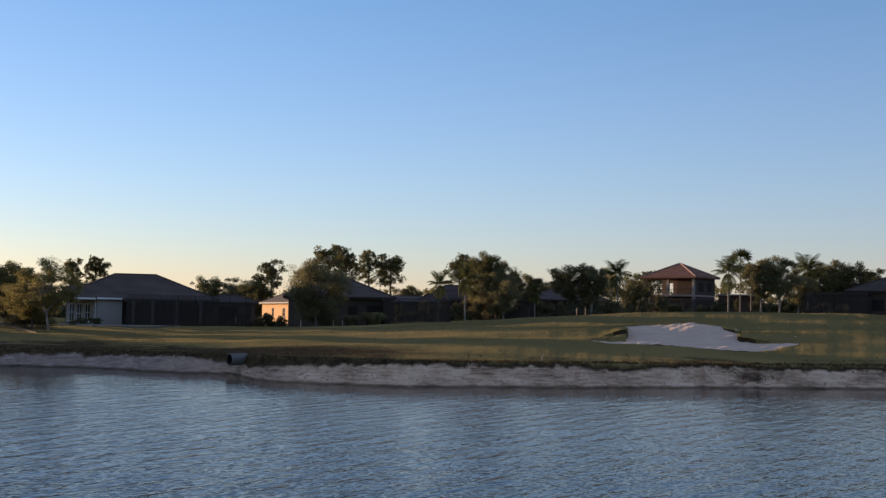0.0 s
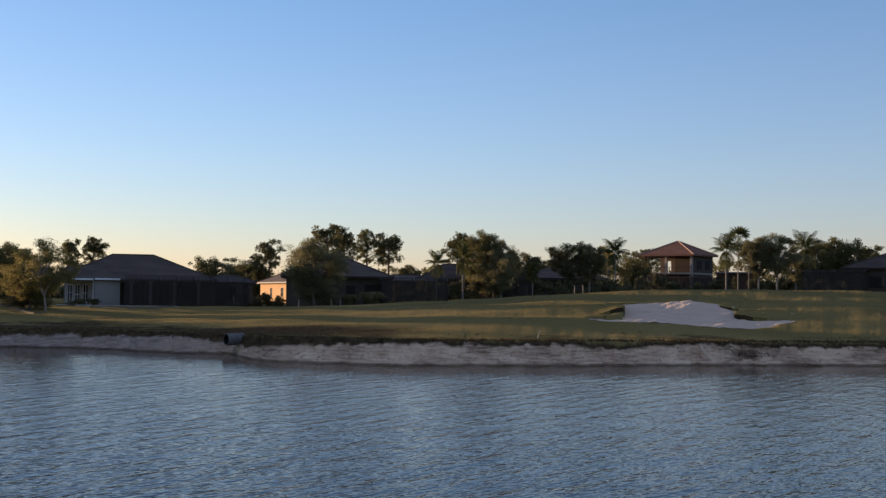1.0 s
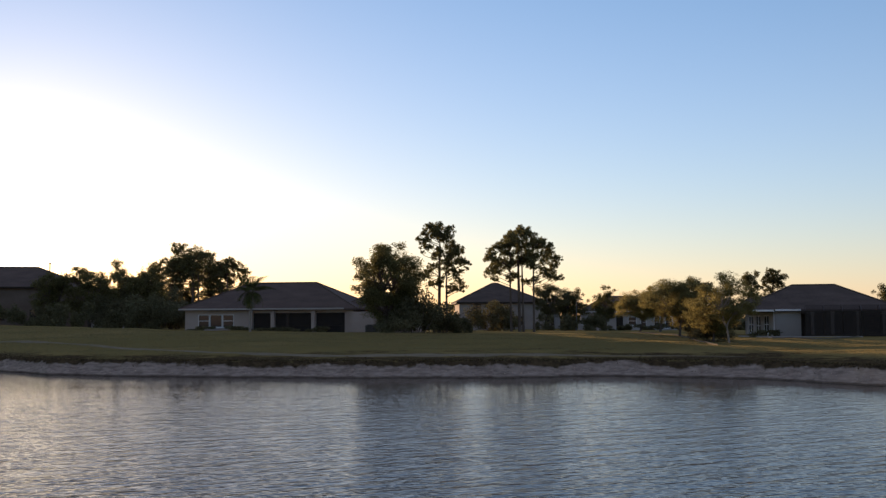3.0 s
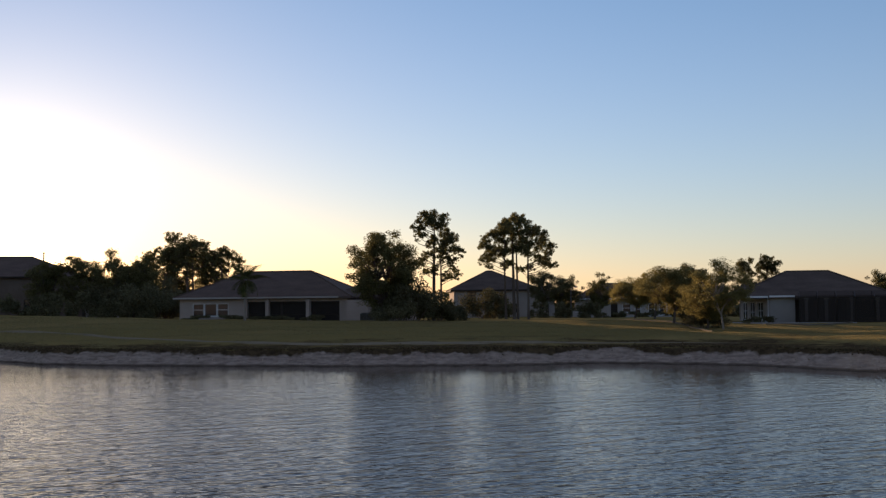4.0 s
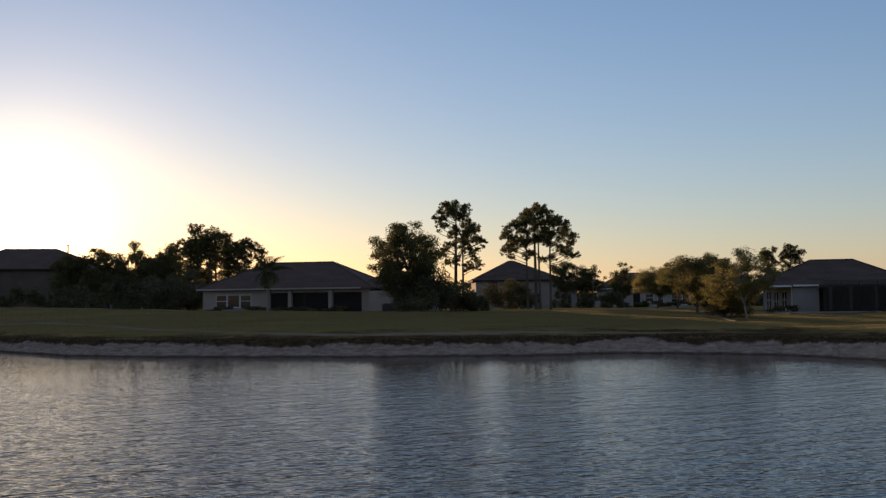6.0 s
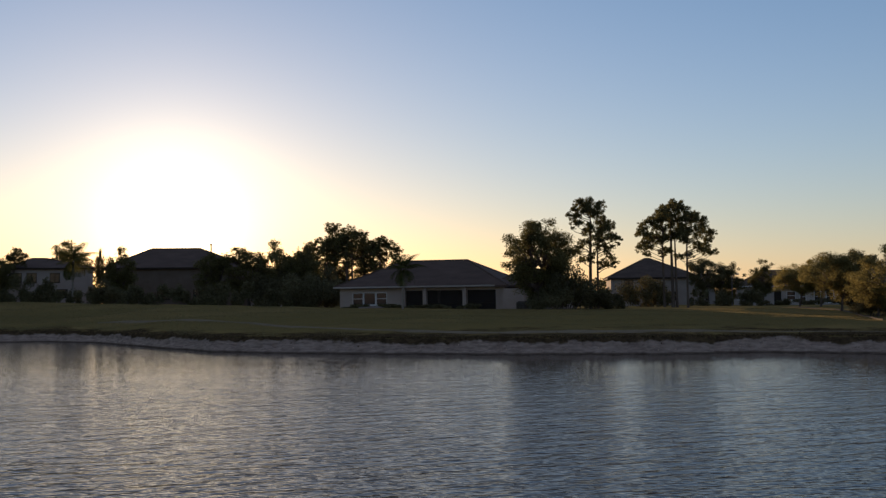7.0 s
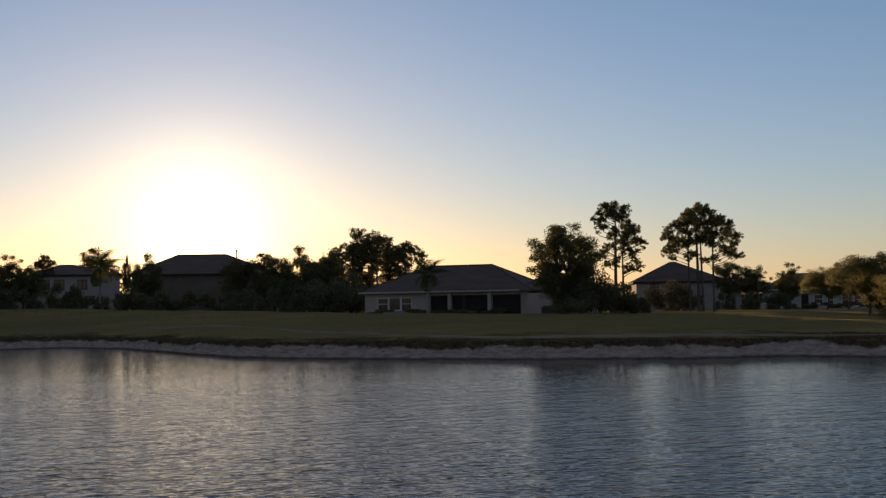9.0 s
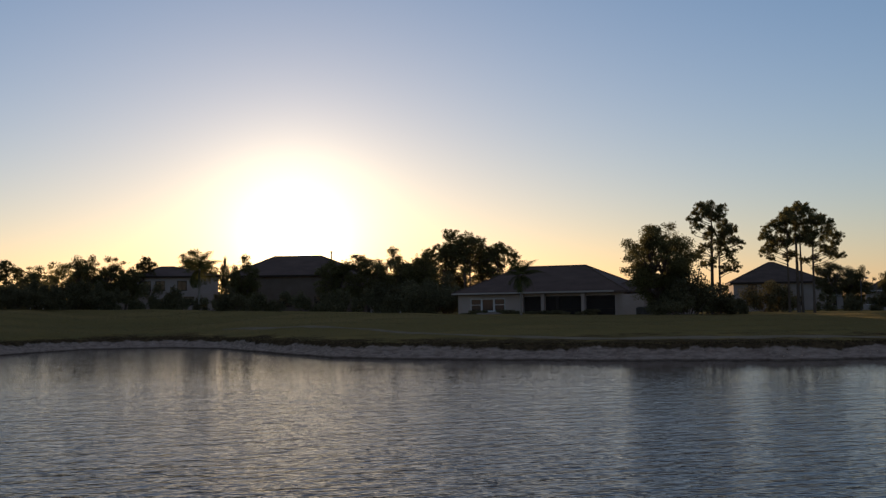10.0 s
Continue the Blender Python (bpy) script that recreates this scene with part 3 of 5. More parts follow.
def pierced(name, x0, x1, y, z0, z1, thick, holes, material, parent, label=""):
    """A wall along x with openings (x0, x1, z0, z1) that go through it."""
    xs = sorted({x0, x1, *(v for h in holes for v in h[:2])})
    zs = sorted({z0, z1, *(v for h in holes for v in h[2:])})
    bm = bmesh.new()
    for a, b in zip(xs, xs[1:]):
        for c, d in zip(zs, zs[1:]):
            if not any(h[0] <= a and b <= h[1] and h[2] <= c and d <= h[3] for h in holes):
                box(bm, a, b, y, y + thick, c, d)
    bmesh.ops.remove_doubles(bm, verts=bm.verts, dist=0.0005)
    bm.verts.index_update()
    seen = {}
    for f in bm.faces:
        seen.setdefault(frozenset(v.index for v in f.verts), []).append(f)
    bmesh.ops.delete(bm, geom=[f for same in seen.values() if len(same) > 1 for f in same], context="FACES_ONLY")
    return part(name, bm, material, parent, label)


def window(parent, x0, x1, y, z0, z1, lights=2, bars=1, frame=WHITE):
    """A sash window set into an opening: white frame, sill, panes."""
    w, step = 0.08, (x1 - x0) / lights
    holes = []
    for i in range(lights):
        a, b = x0 + i * step + (w if i == 0 else 0.06), x0 + (i + 1) * step - (w if i == lights - 1 else 0.06)
        for k in range(bars + 1):
            c, d = z0 + (z1 - z0) * k / (bars + 1), z0 + (z1 - z0) * (k + 1) / (bars + 1)
            holes.append((a, b, c + (w if k == 0 else 0.03), d - (w if k == bars else 0.03)))
    ob = pierced("window", x0, x1, y + 0.03, z0, z1, 0.08, holes, frame, parent)
    boxes("window_sill", [(x0 - 0.08, x1 + 0.08, y - 0.07, y + 0.05, z0 - 0.09, z0 - 0.002)], frame, ob)
    for i in range(lights):
        boxes("pane", [(x0 + i * step + 0.03, x0 + (i + 1) * step - 0.03, y + 0.06, y + 0.075, z0 + 0.03, z1 - 0.03)], GLASS, ob)
    return ob


def hip_roof(parent, x0, x1, y0, y1, z, rise, r0, r1, material, over=0.55, thick=0.22, caps=None, name="roof"):
    """A hipped roof with eaves, its ridge from r0 to r1 along x."""
    x0, x1, y0, y1 = x0 - over, x1 + over, y0 - over, y1 + over
    ym = (y0 + y1) / 2
    v = [(x0, y0, z), (x1, y0, z), (x1, y1, z), (x0, y1, z), (x0, y0, z + thick), (x1, y0, z + thick), (x1, y1, z + thick), (x0, y1, z + thick),
         (r0, ym, z + thick + rise), (r1, ym, z + thick + rise)]
    f = [(3, 2, 1, 0), (0, 1, 5, 4), (1, 2, 6, 5), (2, 3, 7, 6), (3, 0, 4, 7), (4, 5, 9, 8), (5, 6, 9), (6, 7, 8, 9), (7, 4, 8)]
    ob = mesh_object(name, v, f, material, parent)
    bm = bmesh.new()
    for a, b in ((4, 8), (7, 8), (5, 9), (6, 9), (8, 9)):
        if (Vector(v[a]) - Vector(v[b])).length > 0.3:
            tube(bm, [Vector(v[a]) + Vector((0, 0, 0.02)), Vector(v[b]) + Vector((0, 0, 0.02))], [0.09, 0.09], 6)
    part("ridge_cap", bm, caps or material, ob)
    return ob


def gutter(parent, x0, x1, y, z, over=0.55, material=None):
    return boxes("gutter", [(x0 - over, x1 + over, y - over - 0.10, y - over - 0.004, z + 0.04, z + 0.20), (x0 - over, x1 + over, y - over - 0.10, y - over - 0.08, z + 0.20, z + 0.23)],
                 material or WHITE, parent, "white metal gutter along the eave" if material in (None, WHITE) else "pale metal gutter along the eave" if material == STUCCO else "dark metal gutter along the eave")


def shell(parent, x0, x1, y0, y1, h, material, holes=(), inner=True, z0=-0.4):
    """Four walls with thickness; the front one pierced, floor and back seen through it painted shade-dark."""
    pierced("wall", x0, x1, y0, z0, h, 0.22, list(holes), material, parent)
    boxes("wall", [(x0, x0 + 0.22, y0 + 0.222, y1 - 0.222, z0, h)], material, parent)
    boxes("wall", [(x1 - 0.22, x1, y0 + 0.222, y1 - 0.222, z0, h)], material, parent)
    boxes("wall", [(x0, x1, y1 - 0.22, y1, z0, h)], material, parent)
    if inner and holes:
        boxes("inner_wall", [(x0 + 0.225, x1 - 0.225, y0 + 3.2, y0 + 3.3, 0, h - 0.02), (x0 + 0.225, x1 - 0.225, y0 + 0.225, y0 + 3.195, -0.1, 0.02)], INNER_SHADE, parent, "back wall and floor of a covered porch, painted shade-dark")


def column(parent, x, y, h, w=0.35, material=STUCCO):
    bm = bmesh.new()
    box(bm, x - w / 2, x + w / 2, y - w / 2, y + w / 2, -0.3, h)
    box(bm, x - w / 2 - 0.06, x + w / 2 + 0.06, y - w / 2 - 0.06, y + w / 2 + 0.06, h - 0.28, h - 0.005)
    box(bm, x - w / 2 - 0.06, x + w / 2 + 0.06, y - w / 2 - 0.06, y + w / 2 + 0.06, -0.3, 0.18)
    return part("column", bm, material, parent)


def pool_cage(bearing, distance, turn, x0, x1, y0, y1, h, label, rise=0.5, bays=6, base=None):
    """A screened pool enclosure: bronze posts, beams and panels of insect screen."""
    ob = stand("pool_cage", bearing, distance, turn, label, "pool enclosure", base)
    step = (x1 - x0) / bays
    for i in range(bays + 1):
        x = x0 + i * step
        for y in (y0, y1):
            boxes("post", [(x - 0.035, x + 0.035, y - 0.035, y + 0.035, -0.4, h + (rise if y == y1 else 0))], BRONZE, ob)
        part_beam = bmesh.new()
        tube(part_beam, [(x, y0, h), (x, (y0 + y1) / 2, h + rise), (x, y1, h + rise)], [0.04] * 3, 4)
        part("roof_beam", part_beam, BRONZE, ob)
    for z in (h,):
        boxes("rail", [(x0, x1, y0 - 0.03, y0 + 0.03, z - 0.035, z + 0.035)], BRONZE, ob)
    for i in range(bays):
        a, b = x0 + i * step + 0.055, x0 + (i + 1) * step - 0.055
        boxes("screen", [(a, b, y0 - 0.006, y0 + 0.006, 0.0, h - 0.055)], SCREEN, ob)
        mesh_object("screen", [(a, y0, h + 0.07), (b, y0, h + 0.07), (b, (y0 + y1) / 2, h + rise + 0.07), (a, (y0 + y1) / 2, h + rise + 0.07), (b, y1, h + rise + 0.07), (a, y1, h + rise + 0.07)],
                    [(0, 1, 2, 3), (3, 2, 4, 5)], SCREEN, ob)
    for x in (x0, x1):
        boxes("screen", [(x - 0.006, x + 0.006, y0 + 0.06, y1 - 0.06, 0.0, h - 0.1)], SCREEN, ob)
    boxes("kick_plate", [(x0, x1, y0 - 0.02, y0 + 0.02, -0.3, 0.25)], BRONZE, ob)
    return ob


def grey_house():
    h = stand("house", 15.55, 128, 0, "pale grey stucco house with a dark hipped shingle roof", "house", 1.46)
    # pale front bay, its long side wall that turns towards the sun, and the wall behind the screens, its shade put
    # into umber
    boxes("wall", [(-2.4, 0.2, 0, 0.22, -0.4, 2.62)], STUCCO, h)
    pierced("wall", 0.204, 9.8, 1.2, -0.4, 2.62, 0.22, [(0.9, 2.3, 0, 2.25), (3.0, 5.4, 0, 2.25), (6.4, 8.9, 0.5, 2.25)], SHADED_UMBER, h)
    boxes("wall", [(9.58, 9.8, 1.424, 10.8, -0.4, 2.62)], SHADED_UMBER, h)
    boxes("wall", [(-6.0, 9.8, 10.804, 11.0, -0.4, 2.62)], STUCCO, h)
    side = pierced("wall", -10.8, -0.2, 0.0, -0.4, 2.60, 0.22, [(-10.0, -8.2, 0.3, 2.25), (-7.2, -5.4, 0.0, 2.25), (-4.2, -2.4, 0.3, 2.25)], STUCCO, h, "pale side wall that catches the low sun")
    turn = pose(-2.4, 0.02, 0, 0, 0, -71.5)
    side.matrix_basis = turn
    for a, b, c in ((-10.0, -8.2, 0.3), (-7.2, -5.4, 0.0), (-4.2, -2.4, 0.3)):
        window(h, a, b, 0.0, c, 2.25, 2, 1).matrix_basis = turn
    # back wall and floor painted near-black for the shade indoors
    boxes("inner_wall", [(0.21, 9.57, 4.6, 4.7, 0, 2.6), (0.21, 9.57, 1.43, 4.595, -0.1, 0.02)], INNER_SHADE, h, "back wall and floor behind the screens, painted shade-dark")
    for x in (1.35, 3.35, 5.9, 8.4):
        column(h, x, -0.35, 2.6, 0.32, TAUPE)
    boxes("beam", [(0.21, 9.75, -0.5, -0.2, 2.42, 2.61)], SHADED_UMBER, h)
    hip_roof(h, -5.8, 9.8, 0, 11, 2.625, 2.75, -0.7, 3.75, SHINGLE)
    pierced("wall", 9.804, 14.4, 1.5, -0.4, 2.5, 0.22, [(10.4, 12.6, 0, 2.2), (13.2, 13.9, 0.7, 2.1)], BROWN, h)
    boxes("wall", [(14.18, 14.4, 1.722, 9.0, -0.4, 2.5)], BROWN, h)
    boxes("wall", [(9.804, 14.178, 8.78, 9.0, -0.4, 2.5)], BROWN, h)
    window(h, 13.2, 13.9, 1.5, 0.7, 2.1, 1, 1, BRONZE)
    # lanai back wall with its shade in the colour
    boxes("inner_wall", [(9.81, 14.17, 4.6, 4.7, 0, 2.48)], INNER_SHADE, h, "back wall of the covered lanai, painted shade-dark")
    hip_roof(h, 9.0, 14.4, 1.5, 9.0, 2.505, 0.75, 11.2, 12.8, SHINGLE, 0.4, name="wing_roof")
    gutter(h, -1.85, -0.35, 0, 2.66)
    gutter(h, -5.6, -3.1, 0, 2.62)
    hip_roof(h, -6.2, -3.2, 1.5, 7.5, 2.9, 1.15, -5.2, -3.4, SHINGLE, 0.4, name="porch_roof")
    bm = bmesh.new()
    tube(bm, [(-2.55, -0.66, 2.66), (-2.55, -0.12, 2.45), (-2.55, -0.08, 0.1)], [0.045] * 3, 6)
    part("downpipe", bm, WHITE, h)
    pool_cage(15.55, 128, 0, 0.6, 13.2, -5.5, -0.7, 2.6, "dark bronze screened pool enclosure beside a grey house", 0.6, 7, 1.46)


def porch_house():
    """Single storey, white gutter, a triple window and three screened porch bays."""
    h = stand("house", 41.2, 140.5, -20, "beige stucco house with screened porch and brown hipped roof", "house", 1.87)
    L, R = -10.9, 10.4
    bays = [(-2.1, 0.15, 0.0, 2.45), (0.67, 5.2, 0.0, 2.45), (5.8, 9.35, 0.0, 2.45)]
    shell(h, L, R, 0, 12, 2.75, PINK, [(-9.2, -4.6, 0.75, 2.3), *bays], z0=-0.6)
    window(h, -9.2, -7.75, 0, 0.75, 2.3, 1, 1)
    window(h, -7.7, -6.1, 0, 0.75, 2.3, 1, 0)
    window(h, -6.05, -4.6, 0, 0.75, 2.3, 1, 1)
    for a, b, c, d in bays:
        boxes("screen", [(a, b, 0.10, 0.112, c, d)], SCREEN, h)
        boxes("screen_rail", [(a, b, 0.08, 0.13, 0.85, 0.92)], BRONZE, h)
    for x in (-2.35, 0.41, 5.5):
        column(h, x, -0.12, 2.7, 0.42, PINK)
    column(h, 1.9, 0.9, 2.6, 0.3, PINK)
    boxes("wall", [(R + 0.004, R + 2.6, -0.6, 6, -0.6, 2.55)], PINK, h)
    hip_roof(h, L, R, 0, 12, 2.755, 3.3, -4.6, 3.9, BROWN_SHINGLE, 0.6)
    hip_roof(h, R - 2, R + 6.2, 1.5, 11, 2.75, 1.8, R + 0.5, R + 4.0, BROWN_SHINGLE, 0.5, name="wing_roof")
    boxes("wall", [(R + 2.604, R + 6.0, 1.7, 10.8, -0.6, 2.75)], PINK, h)
    gutter(h, L, R - 1.6, 0, 2.79, 0.6, STUCCO)


def terrace_house():
    """Two storeys seen corner on: terracotta pyramid roof, an open upper terrace behind a pale slab edge."""
    h = stand("house", -11.13, 200, -32, "two-storey house with terracotta tile roof and open upper terrace", "house", 4.0)
    T, A, B, D = 6.15, -4.75, 4.75, 6.6
    boxes("wall", [(B - 0.22, B, 0.45, D, 0, T)], SHADED_UMBER, h)
    boxes("wall", [(A, B, D + 0.004, D + 0.22, 0, 3.05)], SHADED_UMBER, h)
    boxes("wall", [(0.2, B, D + 0.004, D + 0.22, 3.345, T)], SHADED_UMBER, h)
    pierced("wall", A, B - 0.224, 1.6, 0, 3.05, 0.2, [(-4.0, -2.2, 0, 2.4), (-1.2, 1.0, 0, 2.4), (2.0, 3.6, 0.6, 2.3)], SHADED_UMBER, h)
    boxes("wall", [(0.0, B - 0.224, 2.4, 2.6, 3.345, T)], SHADED_UMBER, h)
    pierced("wall", A, -0.004, 5.2, 3.345, T, 0.2, [(-3.6, -2.5, 3.345, 5.5), (-1.6, -0.8, 3.345, 5.5)], BROWN, h, "brown inner wall of the terrace")
    boxes("terrace_floor", [(A - 0.2, B + 0.1, -0.2, D, 3.06, 3.34)], TAUPE, h, "pale terrace slab edge")
    boxes("slab_edge", [(A - 0.2, B + 0.1, -0.25, -0.204, 3.10, 3.36)], TAUPE, h, "pale fascia of the terrace slab")
    boxes("rail", [(A, B, -0.12, -0.06, 4.25, 4.31)], BRONZE, h)
    for i in range(20):
        boxes("baluster", [(A + 0.2 + i * 0.46, A + 0.23 + i * 0.46, -0.11, -0.08, 3.345, 4.248)], BRONZE, h)
    # column tones hold the light: dark left, lit pale middle, taupe corner
    for x, m in ((A + 0.2, SHADED_UMBER), (-0.35, PINK), (B - 0.2, TAUPE)):
        boxes("column", [(x - 0.2, x + 0.2, 0.0, 0.40, 3.345, T - 0.005)], m, h)
        boxes("column", [(x - 0.2, x + 0.2, 0.0, 0.40, 0, 3.055)], SHADED_UMBER if x < 4 else TAUPE, h)
    # lower porch wall, coloured as dark as its shade
    boxes("inner_wall", [(A + 0.1, B - 0.23, 4.6, 4.8, 0.0, 3.05)], INNER_SHADE, h, "inner wall behind the lower porch, painted shade-dark")
    for y in (1.6, 4.2):
        boxes("window_frame", [(B + 0.002, B + 0.05, y, y + 1.5, 3.9, 5.4)], BRONZE, h)
        # opaque panes painted with the dark of the room
        boxes("pane", [(B + 0.052, B + 0.06, y + 0.08, y + 1.42, 3.98, 5.32)], INNER_SHADE, h)
    hip_roof(h, A, B, 0, D, T, 2.45, -0.1, 0.1, TERRACOTTA, 0.75, 0.25, SUNLIT_CAP)
    pool_cage(-11.9, 194, -6, -7.6, 6.5, -3.5, 1.0, 2.35, "dark screened pool enclosure in front of a two-storey house", 0.2, 8, 4.0)
    w = stand("garden_pavilion", -14.35, 190, -6, "low reddish brown pavilion with slatted front behind palms", "pavilion", 4.0)
    boxes("wall", [(-3.0, 3.4, 0.6, 0.8, -0.3, 3.15)], TERRACOTTA, w)
    boxes("flat_roof", [(-3.2, 3.6, -0.3, 4.6, 3.16, 3.34)], TAUPE, w, "pale flat roof edge")
    for k in range(15):
        boxes("slat", [(-3.0 + k * 0.45, -2.86 + k * 0.45, 0.0, 0.10, -0.3, 3.155)], SHADED_UMBER, w)


def plain_house(name_label, bearing, distance, turn, x0, x1, depth, wall_h, rise, r0, r1, wall, roof, windows=(), base=None, doors=(), lights=2, trim=None):
    """A hip-roofed house whose front shows walls, windows and doors."""
    h = stand("house", bearing, distance, turn, name_label, "house", base)
    shell(h, x0, x1, 0, depth, wall_h, wall, [*windows, *doors], z0=-0.8)
    for w in windows:
        window(h, w[0], w[1], 0, w[2], w[3], lights, 1, trim or BRONZE)
    for d in doors:
        boxes("door", [(d[0], d[1], 0.10, 0.15, d[2], d[3])], BRONZE, h)
    hip_roof(h, x0, x1, 0, depth, wall_h + 0.005, rise, r0, r1, roof)
    gutter(h, x0, x1, 0, wall_h + 0.04, 0.55, trim or BRONZE)
    return h


grey_house()
porch_house()
terrace_house()
# the house whose end wall takes the low sun
plain_house("cream stucco house, its end wall lit by low sun", 7.95, 168, -74, -10.0, 10.0, 11, 2.75, 2.6, -5.0, 5.0, CREAM, BROWN_SHINGLE,
            [(-4.6, -3.4, 0.9, 2.2), (1.0, 2.4, 0.9, 2.2)], 1.6)
# tan and brown houses: porch shade is painted into their umber walls
plain_house("tan house with a dark shingle roof among trees", 5.1, 125, 0, -5.4, 5.6, 11, 2.95, 2.4, -1.8, 0.4, SHADED_UMBER, SHINGLE,
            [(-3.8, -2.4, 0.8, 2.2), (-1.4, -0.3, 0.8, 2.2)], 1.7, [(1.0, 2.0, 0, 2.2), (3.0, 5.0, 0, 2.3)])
pool_cage(3.4, 124, 0, 1.0, 8.0, -3.5, 2.0, 2.7, "low dark screened enclosure beside a tan house", 0.3, 4, 1.8)
plain_house("low brown house behind shrubs", 1.6, 150, 4, -3.5, 3.5, 9, 2.5, 0.9, -1.8, 1.8, SHADED_UMBER, BROWN_SHINGLE, [(-2.2, -0.8, 0.8, 2.1)], 2.0, [(0.6, 2.6, 0, 2.2)])
plain_house("grey-roofed house behind palms", -0.6, 152, 0, -4.4, 4.4, 10, 2.5, 2.2, -1.2, 1.2, SHADED_UMBER, SHINGLE, [(-3.2, -1.8, 0.8, 2.1), (1.4, 2.8, 0.8, 2.1)], 2.3)
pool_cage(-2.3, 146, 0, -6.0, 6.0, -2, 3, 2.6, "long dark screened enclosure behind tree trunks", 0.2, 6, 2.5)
plain_house("low dark house with a pale fascia behind trees", -5.8, 165, 0, -5.5, 6.5, 10, 2.4, 1.6, -2.0, 2.5, SHADED_UMBER, SHINGLE, [(-4.4, -2.4, 0.7, 2.1), (3.4, 5.6, 0.7, 2.1)], 3.0, [(-1.2, 2.0, 0, 2.2)])
plain_house("grey-roofed house at the edge of the green", -22.2, 150, -10, -7.4, 8, 11, 3.0, 2.4, -2.5, 3.0, SHADED_UMBER, SHINGLE, [(-4.8, -3.0, 0.9, 2.2)], 3.8)
pool_cage(-19.2, 150, -8, -4.0, 3.0, -4.0, 1.0, 2.6, "dark screened enclosure beside a grey-roofed house", 0.3, 4, 3.8)
# behind the pair of tall pines
plain_house("two-storey pale house with a steep dark roof", 29.9, 190, 6, -6.6, 7.4, 11, 4.3, 3.3, -0.6, 0.2, TAUPE, SHINGLE,
            [(-4.6, -3.2, 0.9, 2.1), (-4.4, -3.0, 3.1, 4.2), (2.2, 3.8, 0.9, 2.2), (-0.6, 0.6, 3.0, 4.2)], 1.9)
plain_house("small pale house with a dark roof", 27.9, 196, 0, -3.4, 3.4, 8, 2.9, 1.3, -1.0, 1.0, STUCCO, SHINGLE, [(-2.4, -0.4, 0.8, 2.2), (0.8, 2.4, 0.8, 2.2)], 1.9)
plain_house("white house with a row of windows behind yellow-green trees", 23.6, 192, 4, -7.6, 8.2, 11, 2.75, 2.6, -3.4, 1.0, STUCCO, SHINGLE,
            [(-5.6, -4.2, 0.7, 2.1), (0.0, 1.4, 0.7, 2.1), (2.0, 3.0, 0.2, 2.2), (4.2, 5.2, 0.2, 2.2), (6.0, 7.2, 0.2, 2.2)], 1.85, [(-1.9, -0.8, 0, 2.25)], 1, WHITE)
# towards the sun
sun_house = plain_house("large house with a broad dark hipped roof against the sun", 53.3, 186, -8, -10.5, 11.5, 14, 5.5, 3.35, -4.4, 3.3, BROWN, BROWN_SHINGLE,
            [(-8.6, -6.8, 0.8, 2.3), (-2.6, -0.6, 0.8, 2.3), (3.0, 5.0, 0.8, 2.3), (-7.8, -6.0, 3.4, 4.8), (5.4, 7.4, 3.4, 4.8)], 3.0)
vent = bmesh.new()
tube(vent, [(5.1, 6.5, 7.4), (5.1, 6.5, 9.6)], [0.11, 0.11], 8)
tube(vent, [(5.1, 6.5, 9.602), (5.1, 6.5, 9.8)], [0.18, 0.16], 8)
part("vent_pipe", vent, BRONZE, sun_house, "thin dark roof vent pipe")
plain_house("two-storey beige house with upper windows", 59.1, 200, 0, -6.4, 7.2, 11, 5.45, 1.8, -2.3, -0.2, PINK, BROWN_SHINGLE,
            [(-5.9, -3.9, 3.3, 4.9), (-3.2, -1.6, 3.3, 4.9), (0.4, 2.0, 3.3, 4.9), (1.6, 3.2, 0.8, 2.2)], 3.5)
plain_house("small beige outbuilding among trees", 48.9, 176, 0, -2.6, 2.6, 6, 2.5, 1.1, -0.6, 0.6, STUCCO, BROWN_SHINGLE, [(-1.6, -0.6, 0.9, 2.0)], 2.5)
plain_house("low beige wing between hedges", 61.6, 196, 0, -4, 4, 8, 2.6, 1.4, -1.5, 1.5, PINK, BROWN_SHINGLE, [(-2.4, -1.0, 0.9, 2.1)], 3.5)


# ---- trees ----
def leaf_cloud(rng, centres, radii, count, size, stretch=1.5):
    """Many small leaves, as corners and faces, spread through a set of clumps; denser at each clump's skin."""
    vol = np.prod(radii, 1) ** (2 / 3)
    pick = rng.choice(len(centres), count, p=vol / vol.sum())
    d = rng.normal(size=(count, 3))
    d /= np.linalg.norm(d, axis=1)[:, None]
    p = centres[pick] + d * radii[pick] * (rng.random(count)[:, None] ** 0.4) * rng.uniform(0.7, 1.2, (count, 1))
    a = rng.normal(size=(count, 3))
    a /= np.linalg.norm(a, axis=1)[:, None]
    c = np.cross(a, rng.normal(size=(count, 3)))
    c /= np.linalg.norm(c, axis=1)[:, None]
    s = size * rng.uniform(0.5, 1.4, (count, 1))
    v = np.stack([p - a * s * stretch - c * s * 0.4, p + a * s * stretch - c * s * 0.4, p + c * s * 0.8], 1).reshape(-1, 3)
    return v, np.arange(3 * count).reshape(-1, 3)


def limb_line(rng, a, b, sag=0.12, n=4):
    a, b = np.array(a, float), np.array(b, float)
    side = rng.normal(size=3) * np.linalg.norm(b - a) * sag
    t = np.linspace(0, 1, n)
    return [tuple(a + (b - a) * k + side * math.sin(math.pi * k) * np.array([1, 1, 0.4])) for k in t]


